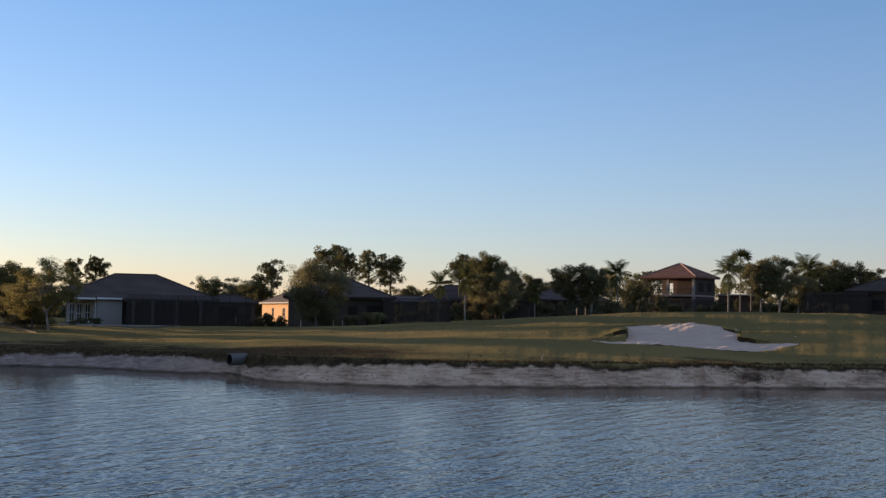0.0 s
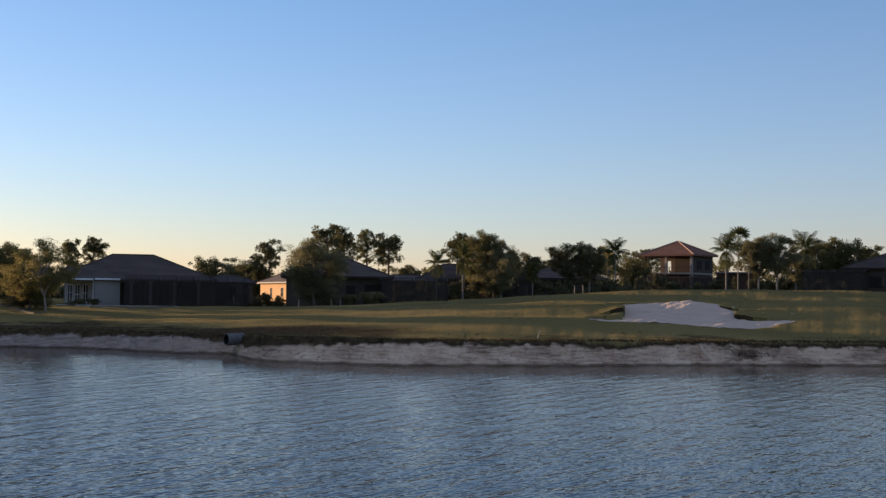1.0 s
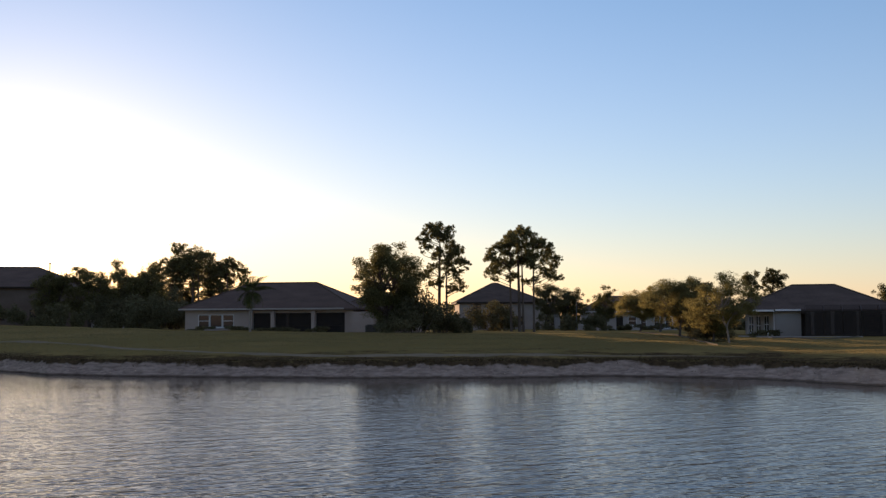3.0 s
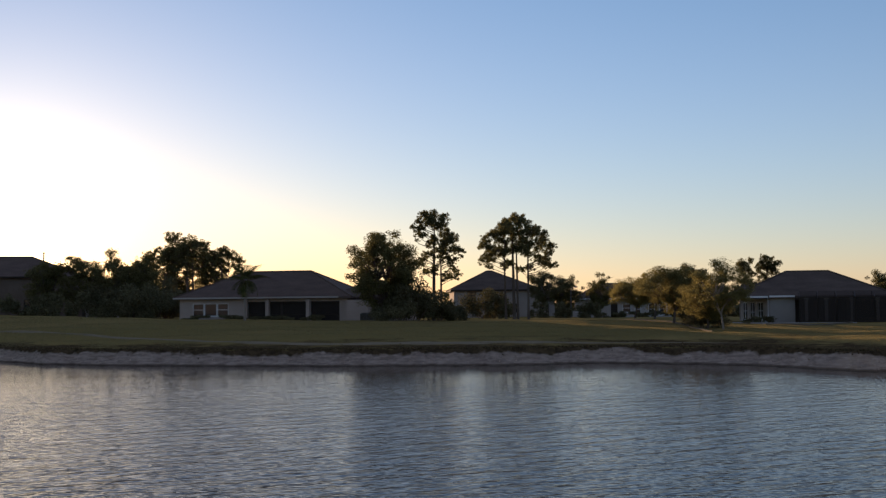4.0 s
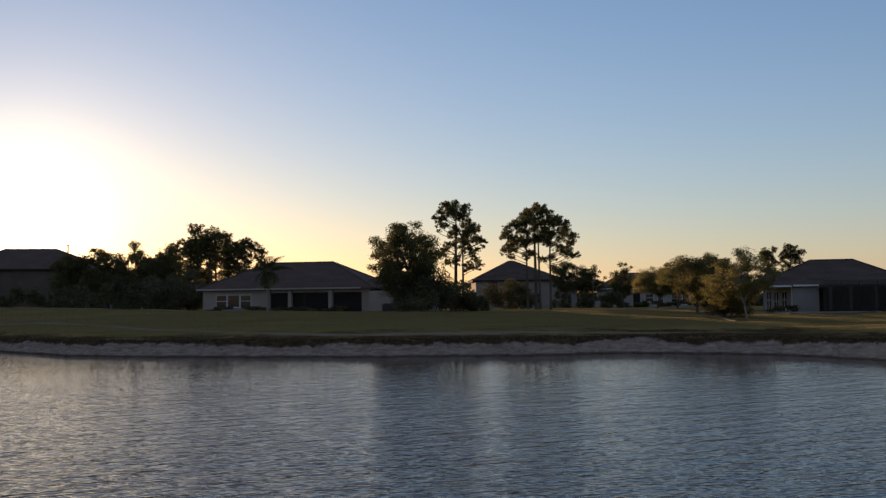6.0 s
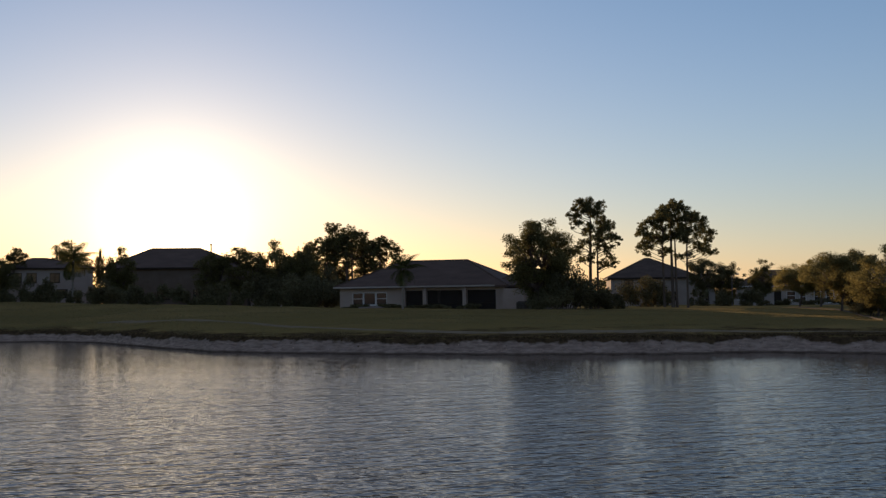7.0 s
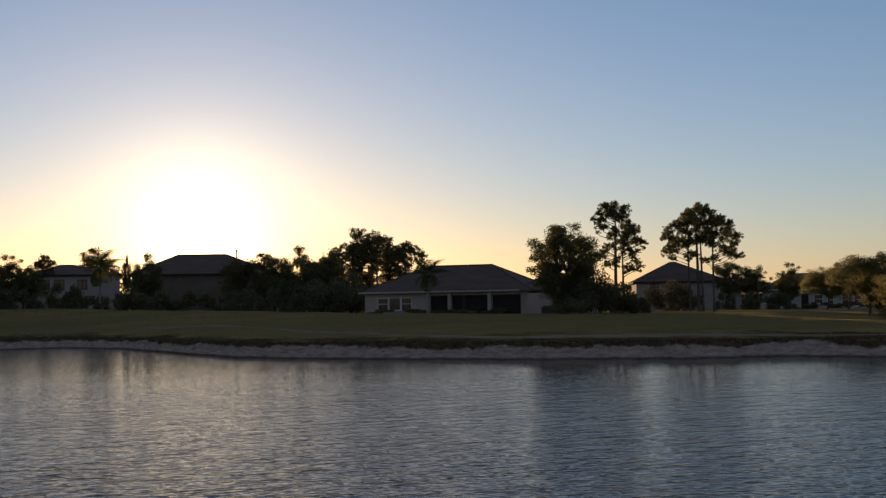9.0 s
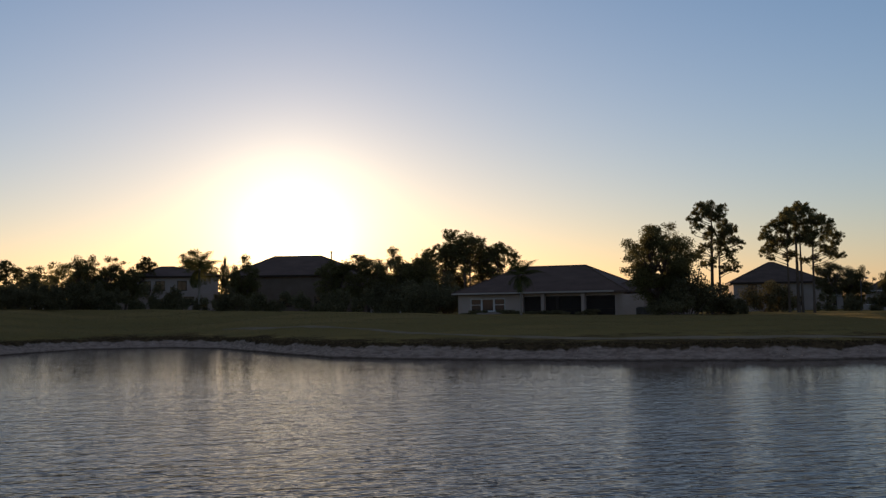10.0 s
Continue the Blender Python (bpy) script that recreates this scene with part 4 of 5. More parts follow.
def broadleaf(name, label, h, w, seed, leaf, leaves=9000, size=0.10, bare=0.14, clumps=72, loose=1.0, trunk=None, dome=0.5, stout=1.0):
    """A spreading tree: forked trunk, limbs, crown of leafy clumps with gaps."""
    rng = np.random.default_rng(seed)
    ob = tagged(new(name), label, "tree", "broadleaf trees round the gardens")
    cz0 = h * bare
    c = rng.normal(size=(clumps, 3))
    c /= np.linalg.norm(c, axis=1)[:, None]
    c *= rng.uniform(0.25, 1.0, (clumps, 1)) ** 0.5
    turn = np.arctan2(c[:, 1], c[:, 0])
    lop = 1 + 0.20 * np.sin(turn * 2 + seed) + 0.14 * np.sin(turn * 3 + 2 * seed) + 0.10 * np.sin(turn * 7 + 5 * c[:, 2])
    q = 0.5 + 0.5 * c[:, 2]
    wide = np.where(q > dome, 1.0, 0.86 + 0.14 * q / dome)
    centre = np.stack([c[:, 0] * w * 0.44 * lop * wide, c[:, 1] * w * 0.44 * lop * wide, cz0 + (h * 0.97 - cz0) * (0.06 + 0.88 * q) * (1 + 0.06 * np.sin(turn * 2.3 + seed))], 1)
    rad = rng.uniform(0.06, 0.135, (clumps, 1)) * w * np.array([[1, 1, 0.75]]) * loose
    bm = bmesh.new()
    fork = np.array((rng.normal() * 0.03 * w, rng.normal() * 0.03 * w, h * max(bare * 1.2, 0.20)))
    base = (0.018 * h + 0.045) * stout
    tube(bm, [(0, 0, -0.3), (0.02, 0, 0.05), tuple(0.5 * fork), tuple(fork)], [base * 1.5, base * 1.15, base, base * 0.85])
    arms = [fork + np.array((math.cos(a) * w * 0.13, math.sin(a) * w * 0.13, h * rng.uniform(0.14, 0.24))) for a in (0.4, 1.8, 3.3, 4.9)]
    for arm in arms:
        tube(bm, limb_line(rng, fork, arm, 0.08), [base * 0.62, base * 0.56, base * 0.5, base * 0.44], 6)
    for k in range(clumps):
        arm = min(arms, key=lambda a: np.linalg.norm(a - centre[k]))
        tube(bm, limb_line(rng, arm if centre[k][2] > arm[2] * 0.8 else fork, centre[k]), [base * 0.30, base * 0.22, base * 0.15, base * 0.05], 4)
    part("trunk", bm, trunk or BARK, ob)
    v, f = leaf_cloud(rng, centre, rad, leaves, size)
    stray = centre * np.array([[1.08, 1.08, 1.03]]) + rng.normal(size=centre.shape) * w * 0.055
    stray[:, 2] = np.minimum(stray[:, 2], centre[:, 2].max() * 1.015)
    v2, f2 = leaf_cloud(rng, stray, rad * 0.8, leaves // 3, size * 0.75)
    quads_object("crown", np.concatenate([v, v2]), np.concatenate([f, f2 + len(v)]), leaf, ob)
    return ob


def pine(name, label, h, w, seed, leaves=16000, stems=((0.0, 0.97),), size=0.06, lobes=None, bare=0.42):
    """A slash pine: bare stems, bent limbs, and a crown of rounded lobes of needle tufts with sky between them.
    stems: sideways place and share of the height; lobes: sideways place, height and radius in metres."""
    rng = np.random.default_rng(seed)
    ob = tagged(new(name), label, "tree", "pines behind the gardens")
    if lobes is None:
        lobes, many = [(0.02 * w * rng.normal(), h * 0.93, w * 0.17)], 13
        for k in range(many):
            q = (k + 0.5) / many
            reach = w * 0.5 * (0.42 + 0.50 * math.sin(math.pi * (0.12 + 0.80 * q))) * rng.uniform(0.55, 1.0)
            side = math.cos(k * 2.4 + seed)
            lobes.append((side * reach, h * (bare + 0.10 + (0.80 - bare) * q ** 0.75), w * rng.uniform(0.13, 0.20) * (0.75 + 0.35 * q)))
    lobes = list(lobes)
    for x, z, r in tuple(lobes):
        for k in range(3):
            a = rng.uniform(0, 2 * math.pi)
            lobes.append((x + math.cos(a) * r, min(z + math.sin(a) * r * 0.9, h * 0.965), r * rng.uniform(0.5, 0.8)))
    bm = bmesh.new()
    base = 0.011 * h + 0.06
    for k, (sx, share) in enumerate(stems):
        top, lean = h * share, rng.normal() * 0.012 * h
        tube(bm, [(sx + lean * t, 0.1 * k, top * t - (0.3 if t == 0 else 0)) for t in (0, 0.2, 0.45, 0.7, 0.95)],
             [base * f * (1.0 if k == 0 else 0.72) for f in (1.25, 1.0, 0.85, 0.6, 0.2)])
    cs, rs = [], []
    for x, z, r in lobes:
        deep = math.sqrt(max(0.04, 0.25 * w * w - x * x)) * 0.75
        c = np.array((x, rng.uniform(-1, 1) * deep, z))
        sx, share = min(stems, key=lambda q: abs(q[0] - x))
        start = (sx, 0.0, max(h * bare * 0.9, min(z - 0.25 * abs(x - sx) - 0.6 * r, h * share * 0.93)))
        tube(bm, limb_line(rng, start, c, 0.10), [base * 0.26, base * 0.20, base * 0.15, base * 0.07], 5)
        for g in range(22):
            d = rng.normal(size=3)
            d /= np.linalg.norm(d)
            if d[2] < -0.5:
                d[2] *= -1
            cs.append(c + d * np.array((1.25, 1.25, 1.1)) * r * rng.uniform(0.35, 1.0))
            rs.append(np.array((1.0, 1.0, 0.85)) * r * rng.uniform(0.20, 0.40))
            if g % 4 == 0:
                tube(bm, limb_line(rng, c, cs[-1], 0.08), [base * 0.14, base * 0.11, base * 0.08, base * 0.03], 4)
    part("trunk", bm, BARK, ob)
    v, f = leaf_cloud(rng, np.array(cs), np.array(rs), leaves, size, stretch=1.5)
    quads_object("crown", v, f, PINE_LEAF, ob)
    return ob


# the two tall pines: sideways place, height and radius of each lobe, in metres
SLIM_PINE = [(-0.1, 11.3, 0.95), (-0.9, 10.7, 0.85), (0.9, 10.7, 0.80), (-2.0, 10.0, 0.62), (-1.5, 9.1, 0.55), (1.3, 9.5, 0.88), (2.2, 9.1, 0.72), (0.5, 8.5, 0.88), (1.7, 7.9, 0.80),
             (2.8, 7.5, 0.65), (1.1, 7.1, 0.72), (-0.5, 7.1, 0.62), (-1.5, 6.3, 0.52), (2.1, 6.5, 0.50), (2.3, 5.1, 0.62), (1.3, 4.7, 0.55), (0.1, 5.5, 0.52), (-0.9, 5.1, 0.45)]
BROAD_PINE = [(0.0, 11.3, 1.15), (1.4, 10.9, 1.10), (-1.4, 10.7, 1.10), (2.7, 9.9, 1.0), (-2.3, 9.5, 1.10), (0.4, 9.7, 1.2), (-2.9, 8.3, 1.0), (3.5, 8.3, 1.0), (-3.3, 6.8, 0.75),
              (-1.9, 7.8, 0.95), (4.0, 6.4, 0.70), (2.9, 6.8, 0.75), (-1.0, 6.7, 0.62), (0.6, 8.3, 0.90), (1.7, 8.6, 0.95), (-0.5, 8.9, 0.9), (0.8, 5.9, 0.42), (2.1, 6.0, 0.48)]


def frond_mesh(length, droop, leaflets, width, blade=0.42):
    """One feather frond that arches out along x: a rib with paired drooping leaflets."""
    v, f = [], []
    pts = []
    for i in range(leaflets + 1):
        t = i / leaflets
        pts.append(Vector((length * (t - 0.18 * t * t), 0, length * (0.38 * t - droop * t * t))))
    for i in range(leaflets):
        a, b = pts[i], pts[i + 1]
        k = len(v)
        v += [a + Vector((0, 0.02, 0)), a - Vector((0, 0.02, 0)), b - Vector((0, 0.015, 0)), b + Vector((0, 0.015, 0))]
        f.append((k, k + 1, k + 2, k + 3))
        t = i / leaflets
        if t < 0.08:
            continue
        reach = width * math.sin(math.pi * (0.12 + 0.80 * t)) ** 0.7
        for side in (-1, 1):
            tip = a + Vector((reach * 0.45, side * reach * 0.8, -reach * 0.55))
            k = len(v)
            w = (b - a) * blade
            v += [a, a + w, tip + w * 0.3, tip]
            f.append((k, k + 1, k + 2, k + 3))
    me = bpy.data.meshes.new("frond")
    me.from_pydata([tuple(c) for c in v], [], f)
    me.materials.append(PALM_LEAF)
    return me


def fan_mesh(stalk, reach, blades):
    """One fan leaf: a stalk along x and stiff blades that spread from its end, tips bent down."""
    v = [(0, 0.02, 0), (0, -0.02, 0), (stalk, -0.015, 0.05), (stalk, 0.015, 0.05)]
    f = [(0, 1, 2, 3)]
    for i in range(blades):
        a = radians(-100 + 200 * i / (blades - 1))
        c, s = math.cos(a), math.sin(a)
        k = len(v)
        w = 0.055 * reach / 0.7
        v += [(stalk, 0, 0.05), (stalk + c * reach * 0.5 + s * w, s * reach * 0.5 - c * w, 0.08), (stalk + c * reach, s * reach, -0.16 * reach), (stalk + c * reach * 0.5 - s * w, s * reach * 0.5 + c * w, 0.08)]
        f.append((k, k + 1, k + 2, k + 3))
    me = bpy.data.meshes.new("fan_leaf")
    me.from_pydata(v, [], f)
    me.materials.append(PALM_LEAF)
    return me


FRONDS = [frond_mesh(2.5, 0.55, 20, 0.78, 0.75), frond_mesh(2.1, 0.85, 18, 0.70, 0.75), fan_mesh(0.75, 0.80, 9)]


def palm(name, label, h, spread, seed, kind=0):
    """A palm: ringed trunk, each frond an arching feather."""
    rng = np.random.default_rng(seed)
    ob = tagged(new(name), label, "palm tree", "palms by the houses")
    bm = bmesh.new()
    th = h - spread * 0.30
    n = 14
    bend = rng.normal() * 0.10
    line = [(bend * (i / n) ** 2, 0, th * i / n - (0.3 if i == 0 else 0)) for i in range(n + 1)]
    r = 0.075 if kind == 2 else 0.085
    tube(bm, line, [r * (1.5 - 0.9 * min(i / 4, 0.5)) * (1.08 if i % 2 else 0.96) for i in range(n + 1)], 8)
    part("trunk", bm, PALE_BARK, ob)
    count = 30 if kind == 2 else 21
    for i in range(count):
        low = i % 3
        me = FRONDS[2] if kind == 2 else FRONDS[1 if low == 2 else 0]
        fr = new("frond", me)
        fr.parent = ob
        s = spread / (2.4 if kind == 2 else 4.0) * rng.uniform(0.85, 1.12)
        fr.matrix_basis = Matrix.Translation((bend, 0, th)) @ pose(0, 0, 0, 0, ((-78, -40, -2, 40)[i % 4] if kind == 2 else (-58, -20, 28)[low]) + rng.uniform(-18, 18), i * 137.5 + rng.uniform(-9, 9)) @ pose(0, 0, 0, rng.uniform(-55, 55) if kind == 2 else 0, 0, 0) @ Matrix.Scale(s, 4)
    return ob


def shrub(name, label, h, w, seed, leaf, leaves=2600, size=0.12):
    """A broad bush to the ground, with short stems."""
    rng = np.random.default_rng(seed)
    ob = tagged(new(name), label, "shrub", "shrubs beside the houses")
    n = 14
    c = np.stack([rng.uniform(-0.38, 0.38, n) * w, rng.uniform(-0.30, 0.30, n) * w, rng.uniform(0.15, 0.74, n) * h], 1)
    c[:, 2] *= 1 - 0.35 * (np.abs(c[:, 0]) / (0.38 * w)) ** 2
    rad = np.stack([rng.uniform(0.14, 0.24, n) * w, rng.uniform(0.14, 0.22, n) * w, rng.uniform(0.16, 0.27, n) * h], 1)
    bm = bmesh.new()
    for k in range(n):
        tube(bm, limb_line(rng, (c[k, 0] * 0.3, c[k, 1] * 0.3, -0.25), c[k], 0.08), [0.05, 0.04, 0.03, 0.01], 5)
    part("trunk", bm, BARK, ob)
    v, f = leaf_cloud(rng, c, rad, leaves, size)
    v[:, 2] = np.maximum(v[:, 2], 0.01)
    quads_object("crown", v, f, leaf, ob)
    return ob


# kind, bearing, distance, height, width
TREES = [
    ('soft', 20.45, 150, 6.9, 5.1),
    ('willow', 19.5, 101, 4.2, 4.0),
    ('thin', 18.76, 98, 5.9, 4.9),
    ('bush', 19.7, 103, 1.4, 3.6),
    ('pine', 17.75, 230, 10.8, 3.8),
    ('pine', 16.73, 230, 11.4, 4.8),
    ('oak', 11.52, 200, 7.3, 6.2),
    ('oak', 10.30, 200, 6.9, 7.6),
    ('oak', 9.21, 190, 6.4, 6.4),
    ('pine', 8.41, 190, 9.9, 4.1),
    ('pine', 9.08, 200, 7.9, 2.4),
    ('full', 6.2, 117, 6.45, 6.4),
    ('bush', 6.15, 119, 2.4, 3.6),
    ('pine', 5.65, 175, 11.2, 5.1),
    ('pine', 4.76, 180, 11.3, 4.4),
    ('pine', 3.64, 185, 11.2, 4.5),
    ('pine', 2.57, 185, 10.4, 4.5),
    ('oak', 1.71, 200, 5.9, 5.9),
    ('palm', 0.18, 130, 5.1, 2.9),
    ('palm', -1.14, 132, 5.9, 3.2),
    ('pine', -0.85, 150, 8.2, 3.7),
    ('oak', -2.05, 140, 8.0, 5.5),
    ('soft', -3.04, 142, 7.1, 4.2),
    ('full', -2.7, 138, 5.6, 6.0),
    ('soft', -4.31, 150, 5.6, 3.7),
    ('palm', -4.59, 140, 3.8, 2.7),
    ('pine', -5.56, 200, 6.8, 4.9),
    ('soft', -6.45, 150, 6.4, 5.1),
    ('soft', -7.36, 150, 6.6, 4.4),
    ('thin', -8.19, 170, 7.6, 3.3),
    ('palm', -8.65, 160, 6.9, 4.3),
    ('oak', -9.42, 200, 6.9, 5.9),
    ('pine', -10.24, 230, 8.8, 5.6),
    ('palm', -13.92, 172, 7.6, 4.8),
    ('wpalm', -14.47, 176, 8.7, 3.4),
    ('wpalm', -14.97, 176, 6.3, 2.6),
    ('soft', -15.44, 150, 7.0, 4.0),
    ('soft', -16.30, 150, 7.2, 4.4),
    ('soft', -17.13, 158, 5.5, 3.9),
    ('palm', -17.6, 165, 7.6, 5.2),
    ('oak', -17.9, 190, 8.2, 6.0),
    ('oak', -18.7, 195, 9.0, 6.4),
    ('oak', -19.6, 195, 8.6, 6.4),
    ('pine', -20.40, 200, 7.8, 4.9),
    ('willow', 22.05, 138, 5.6, 6.0),
    ('willow', 23.01, 142, 5.0, 5.0),
    ('willow', 21.1, 112, 5.4, 5.2),
    ('soft', 27.4, 172, 6.7, 4.4),
    ('oak', 26.3, 175, 6.2, 4.4),
    ('oak', 24.66, 185, 6.6, 4.1),
    ('oak', 23.98, 230, 6.0, 5.6),
    ('bigpine', 32.88, 132, 12.6, 6.2),
    ('bigpine', 28.88, 138, 12.3, 8.4),
    ('oak', 35.35, 122, 9.3, 7.7),
    ('bush', 34.7, 120, 3.0, 4.6),
    ('bush', 34.1, 122, 5.3, 5.6),
    ('bush', 32.76, 126, 3.2, 5.2),
    ('bush', 30.1, 145, 4.5, 5.6),
    ('palm', 42.15, 133.5, 5.7, 4.4),
    ('bush', 47.0, 152, 5.0, 6.5),
    ('bush', 45.9, 154, 5.5, 5.5),
    ('bush', 48.6, 156, 5.0, 7.0),
    ('oak', 47.4, 160, 7.5, 7.0),
    ('upine', 44.1, 178, 10.2, 5.0),
    ('upine', 44.9, 170, 11.9, 8.0),
    ('upine', 43.25, 172, 10.4, 5.8),
    ('oak', 43.9, 177, 7.0, 6.0),
    ('oak', 45.6, 179, 7.4, 6.4),
    ('upine', 45.9, 174, 10.2, 6.0),
    ('oak', 46.80, 165, 8.9, 4.0),
    ('oak', 48.54, 165, 8.7, 6.5),
    ('bush', 47.63, 160, 8.0, 3.9),
    ('pine', 50.19, 170, 8.2, 5.0),
    ('oak', 49.68, 160, 6.5, 6.3),
    ('bush', 46.72, 150, 4.6, 4.4),
    ('pine', 66.74, 230, 9.5, 4.5),
    ('oak', 65.50, 215, 7.4, 7.4),
    ('thin', 64.36, 190, 7.9, 4.7),
    ('oak', 63.22, 185, 8.3, 5.4),
    ('oak', 62.05, 185, 7.7, 5.4),
    ('pine', 60.56, 200, 8.7, 3.5),
    ('oak', 61.40, 190, 6.8, 5.6),
    ('oak', 58.2, 218, 10.6, 8.4),
    ('palm', 57.95, 170, 7.5, 6.2),
    ('oak', 56.71, 180, 8.1, 1.4),
    ('oak', 55.78, 175, 7.9, 5.1),
    ('bush', 63.73, 160, 3.7, 7.1),
    ('bush', 65.74, 150, 2.7, 5.9),
    ('bush', 56.33, 150, 3.3, 5.1),
    ('oak', 51.37, 170, 7.3, 5.8),
    ('full', 9.75, 195, 6.4, 7.0),
]
NAMES = {"oak": "oak_tree", "bush": "shrub", "soft": "broadleaf_tree", "full": "broadleaf_tree", "thin": "sparse_tree", "pine": "pine_tree", "palm": "palm_tree", "wpalm": "fan_palm", "willow": "young_tree", "bigpine": "pine_tree", "upine": "pine_tree"}
made = {}
for i, (kind, bearing, far, h, w) in enumerate(TREES):
    x, y = spot(bearing, far)
    m = pose(x, y, height(x, y) - 0.02, 0, 0, bearing if kind == "bigpine" else (i * 73) % 360)
    variant = i % (3 if kind in ("oak", "pine", "upine") else 2)
    key = (kind, variant, far > 120) if kind != "bigpine" else (kind, i)
    near = far < 150
    if kind == "oak":
        key = (kind, variant, near)
    if key not in made:
        if kind == "oak":
            made[key] = broadleaf(NAMES[kind], "dark green broadleaf tree with a full ragged crown", 8, 6, 11 + i, OAK_LEAF, 34000 if near else 15000, 0.056 if near else 0.078, 0.10, 110)
        elif kind == "soft":
            made[key] = broadleaf(NAMES[kind], "grey-green tree with a soft full crown", 7, 5, 25 + i, SOFT_LEAF, 18000, 0.062, 0.24, 76, 1.12, PALE_BARK, stout=0.75)
        elif kind == "full":
            made[key] = broadleaf(NAMES[kind], "grey-green tree with a full soft crown that hangs low", 7, 6, 33 + i, SOFT_LEAF, 32000, 0.050, 0.07, 100, 1.05, stout=0.8)
        elif kind == "willow":
            made[key] = broadleaf(NAMES[kind], "yellow-green young tree with a soft leafy crown", 5.5, 4.5, 40 + i, YOUNG_LEAF, 24000, 0.043, 0.24 if far > 120 else 0.10, 96, 1.08, stout=0.6)
        elif kind == "thin":
            made[key] = broadleaf(NAMES[kind], "sparse small tree with thin leafy twigs", 6, 4, 60 + i, YOUNG_LEAF, 13000, 0.042, 0.16, 84, 0.95, trunk=PALE_BARK, stout=0.42)
        elif kind == "pine":
            made[key] = pine(NAMES[kind], "tall pine with an open rounded crown", 10, 4.6, 80 + i, 18000, size=0.055)
        elif kind == "upine":
            made[key] = pine(NAMES[kind], "tall pine with bent limbs and umbrella-like tufts", 12, 6.5, 90 + i, 20000, ((0.0, 0.95), (0.9, 0.80)), 0.075, None, 0.40)
        elif kind == "bigpine":
            slim = bearing > 30
            made[key] = pine(NAMES[kind], "tall slim pine with an open lobed crown" if slim else "broad slash pine with several stems and a domed crown", h, w, 100 + i, 60000 if slim else 110000,
                             ((0.0, 0.95), (0.9, 0.66)) if slim else ((0.0, 0.95), (0.45, 0.90), (-1.0, 0.72), (1.7, 0.86)), 0.046, SLIM_PINE if slim else BROAD_PINE, 0.30 if slim else 0.42)
        elif kind == "palm":
            made[key] = palm(NAMES[kind], "feathery palm with arching fronds", 6, 4, 120 + i, 0)
        elif kind == "wpalm":
            made[key] = palm(NAMES[kind], "tall slim fan palm with a pale trunk", 8.5, 3.2, 140 + i, 2)
        else:
            made[key] = shrub(NAMES[kind], "broad dark green shrub beside the houses", 4.5, 5.5, 160 + i, SHRUB_LEAF, 6500, 0.09)
        made[key]["first"] = 1
        base_h, base_w = {"oak": (8, 6), "soft": (7, 5), "full": (7, 6), "willow": (5.5, 4.5), "thin": (6, 4), "pine": (10, 4.6), "bigpine": (h / 1.037 if bearing > 30 else h, w), "upine": (12, 6.5), "palm": (6, 4), "wpalm": (8.5, 3.2), "bush": (4.5, 5.5)}[kind]
        made[key]["size"] = (base_h, base_w)
        ob = made[key]
        made[key].matrix_basis = m
    bh, bw = made[key]["size"]
    if kind not in ('bigpine', 'upine'):
        w, h = w * 1.12, h * (1.09 if kind in ('oak', 'willow', 'bush', 'soft', 'full') else 1.03)
    grow = m @ Matrix.Diagonal((w / bw, w / bw, h / bh, 1))
    if "first" in made[key]:
        del made[key]["first"]
        made[key].matrix_basis = grow
    else:
        o = made[key]
        keep = o.scale.copy()
        o.scale = (1, 1, 1)
        copy_thing(o, grow)
        o.scale = keep


# ---- woods and hedges behind the gardens ----
def far_woods():
    """A continuous belt of trees behind the houses, too far to tell one from the next."""
    rng = np.random.default_rng(7)
    cs, rs = [], []
    for b in np.arange(-34, 84, 0.30):
        tall = np.interp(b, [-34, -5, 4, 12, 20, 30, 40, 47, 55, 84], [8.5, 8.5, 6.2, 5.6, 4.6, 5.2, 6.5, 8.5, 9.5, 9.5]) * rng.uniform(0.72, 1.05)
        d = rng.uniform(225, 285)
        x, y = spot(b, d)
        z = height(x, y)
        for k in range(8):
            cs.append((x + rng.normal() * 1.3, y + rng.normal() * 1.5, z + tall * rng.uniform(0.02, 0.92)))
            r = rng.uniform(0.7, 1.35)
            rs.append((r, r, r * 0.8))
        for k in range(5):
            cs.append((x * 0.90 + rng.normal() * 0.9, y * 0.90 + rng.normal() * 2.0, z + rng.uniform(0.0, 2.2)))
            rs.append((1.3, 1.0, 0.9))
    v, f = leaf_cloud(rng, np.array(cs), np.array(rs), 170000, 0.24)
    tagged(quads_object("far_woods", v, f, OAK_LEAF), "belt of dark trees behind the gardens", "woods", kind="stuff")


def undergrowth():
    """Low dense scrub under the far trees, down to the ground."""
    rng = np.random.default_rng(9)
    n = 900
    b, d = np.linspace(-32, 82, n), rng.uniform(203, 222, n)
    x, y = -d * np.sin(np.radians(b)), d * np.cos(np.radians(b))
    cs = np.stack([x, y, land(x, y) + rng.uniform(0.2, 1.5, n)], 1)
    rs = np.stack([rng.uniform(0.7, 1.2, n), rng.uniform(0.7, 1.2, n), rng.uniform(0.7, 1.2, n)], 1)
    v, f = leaf_cloud(rng, cs, rs, 70000, 0.26)
    tagged(quads_object("undergrowth", v, f, SHRUB_LEAF), "low dark scrub under the far trees", "scrub", kind="stuff")


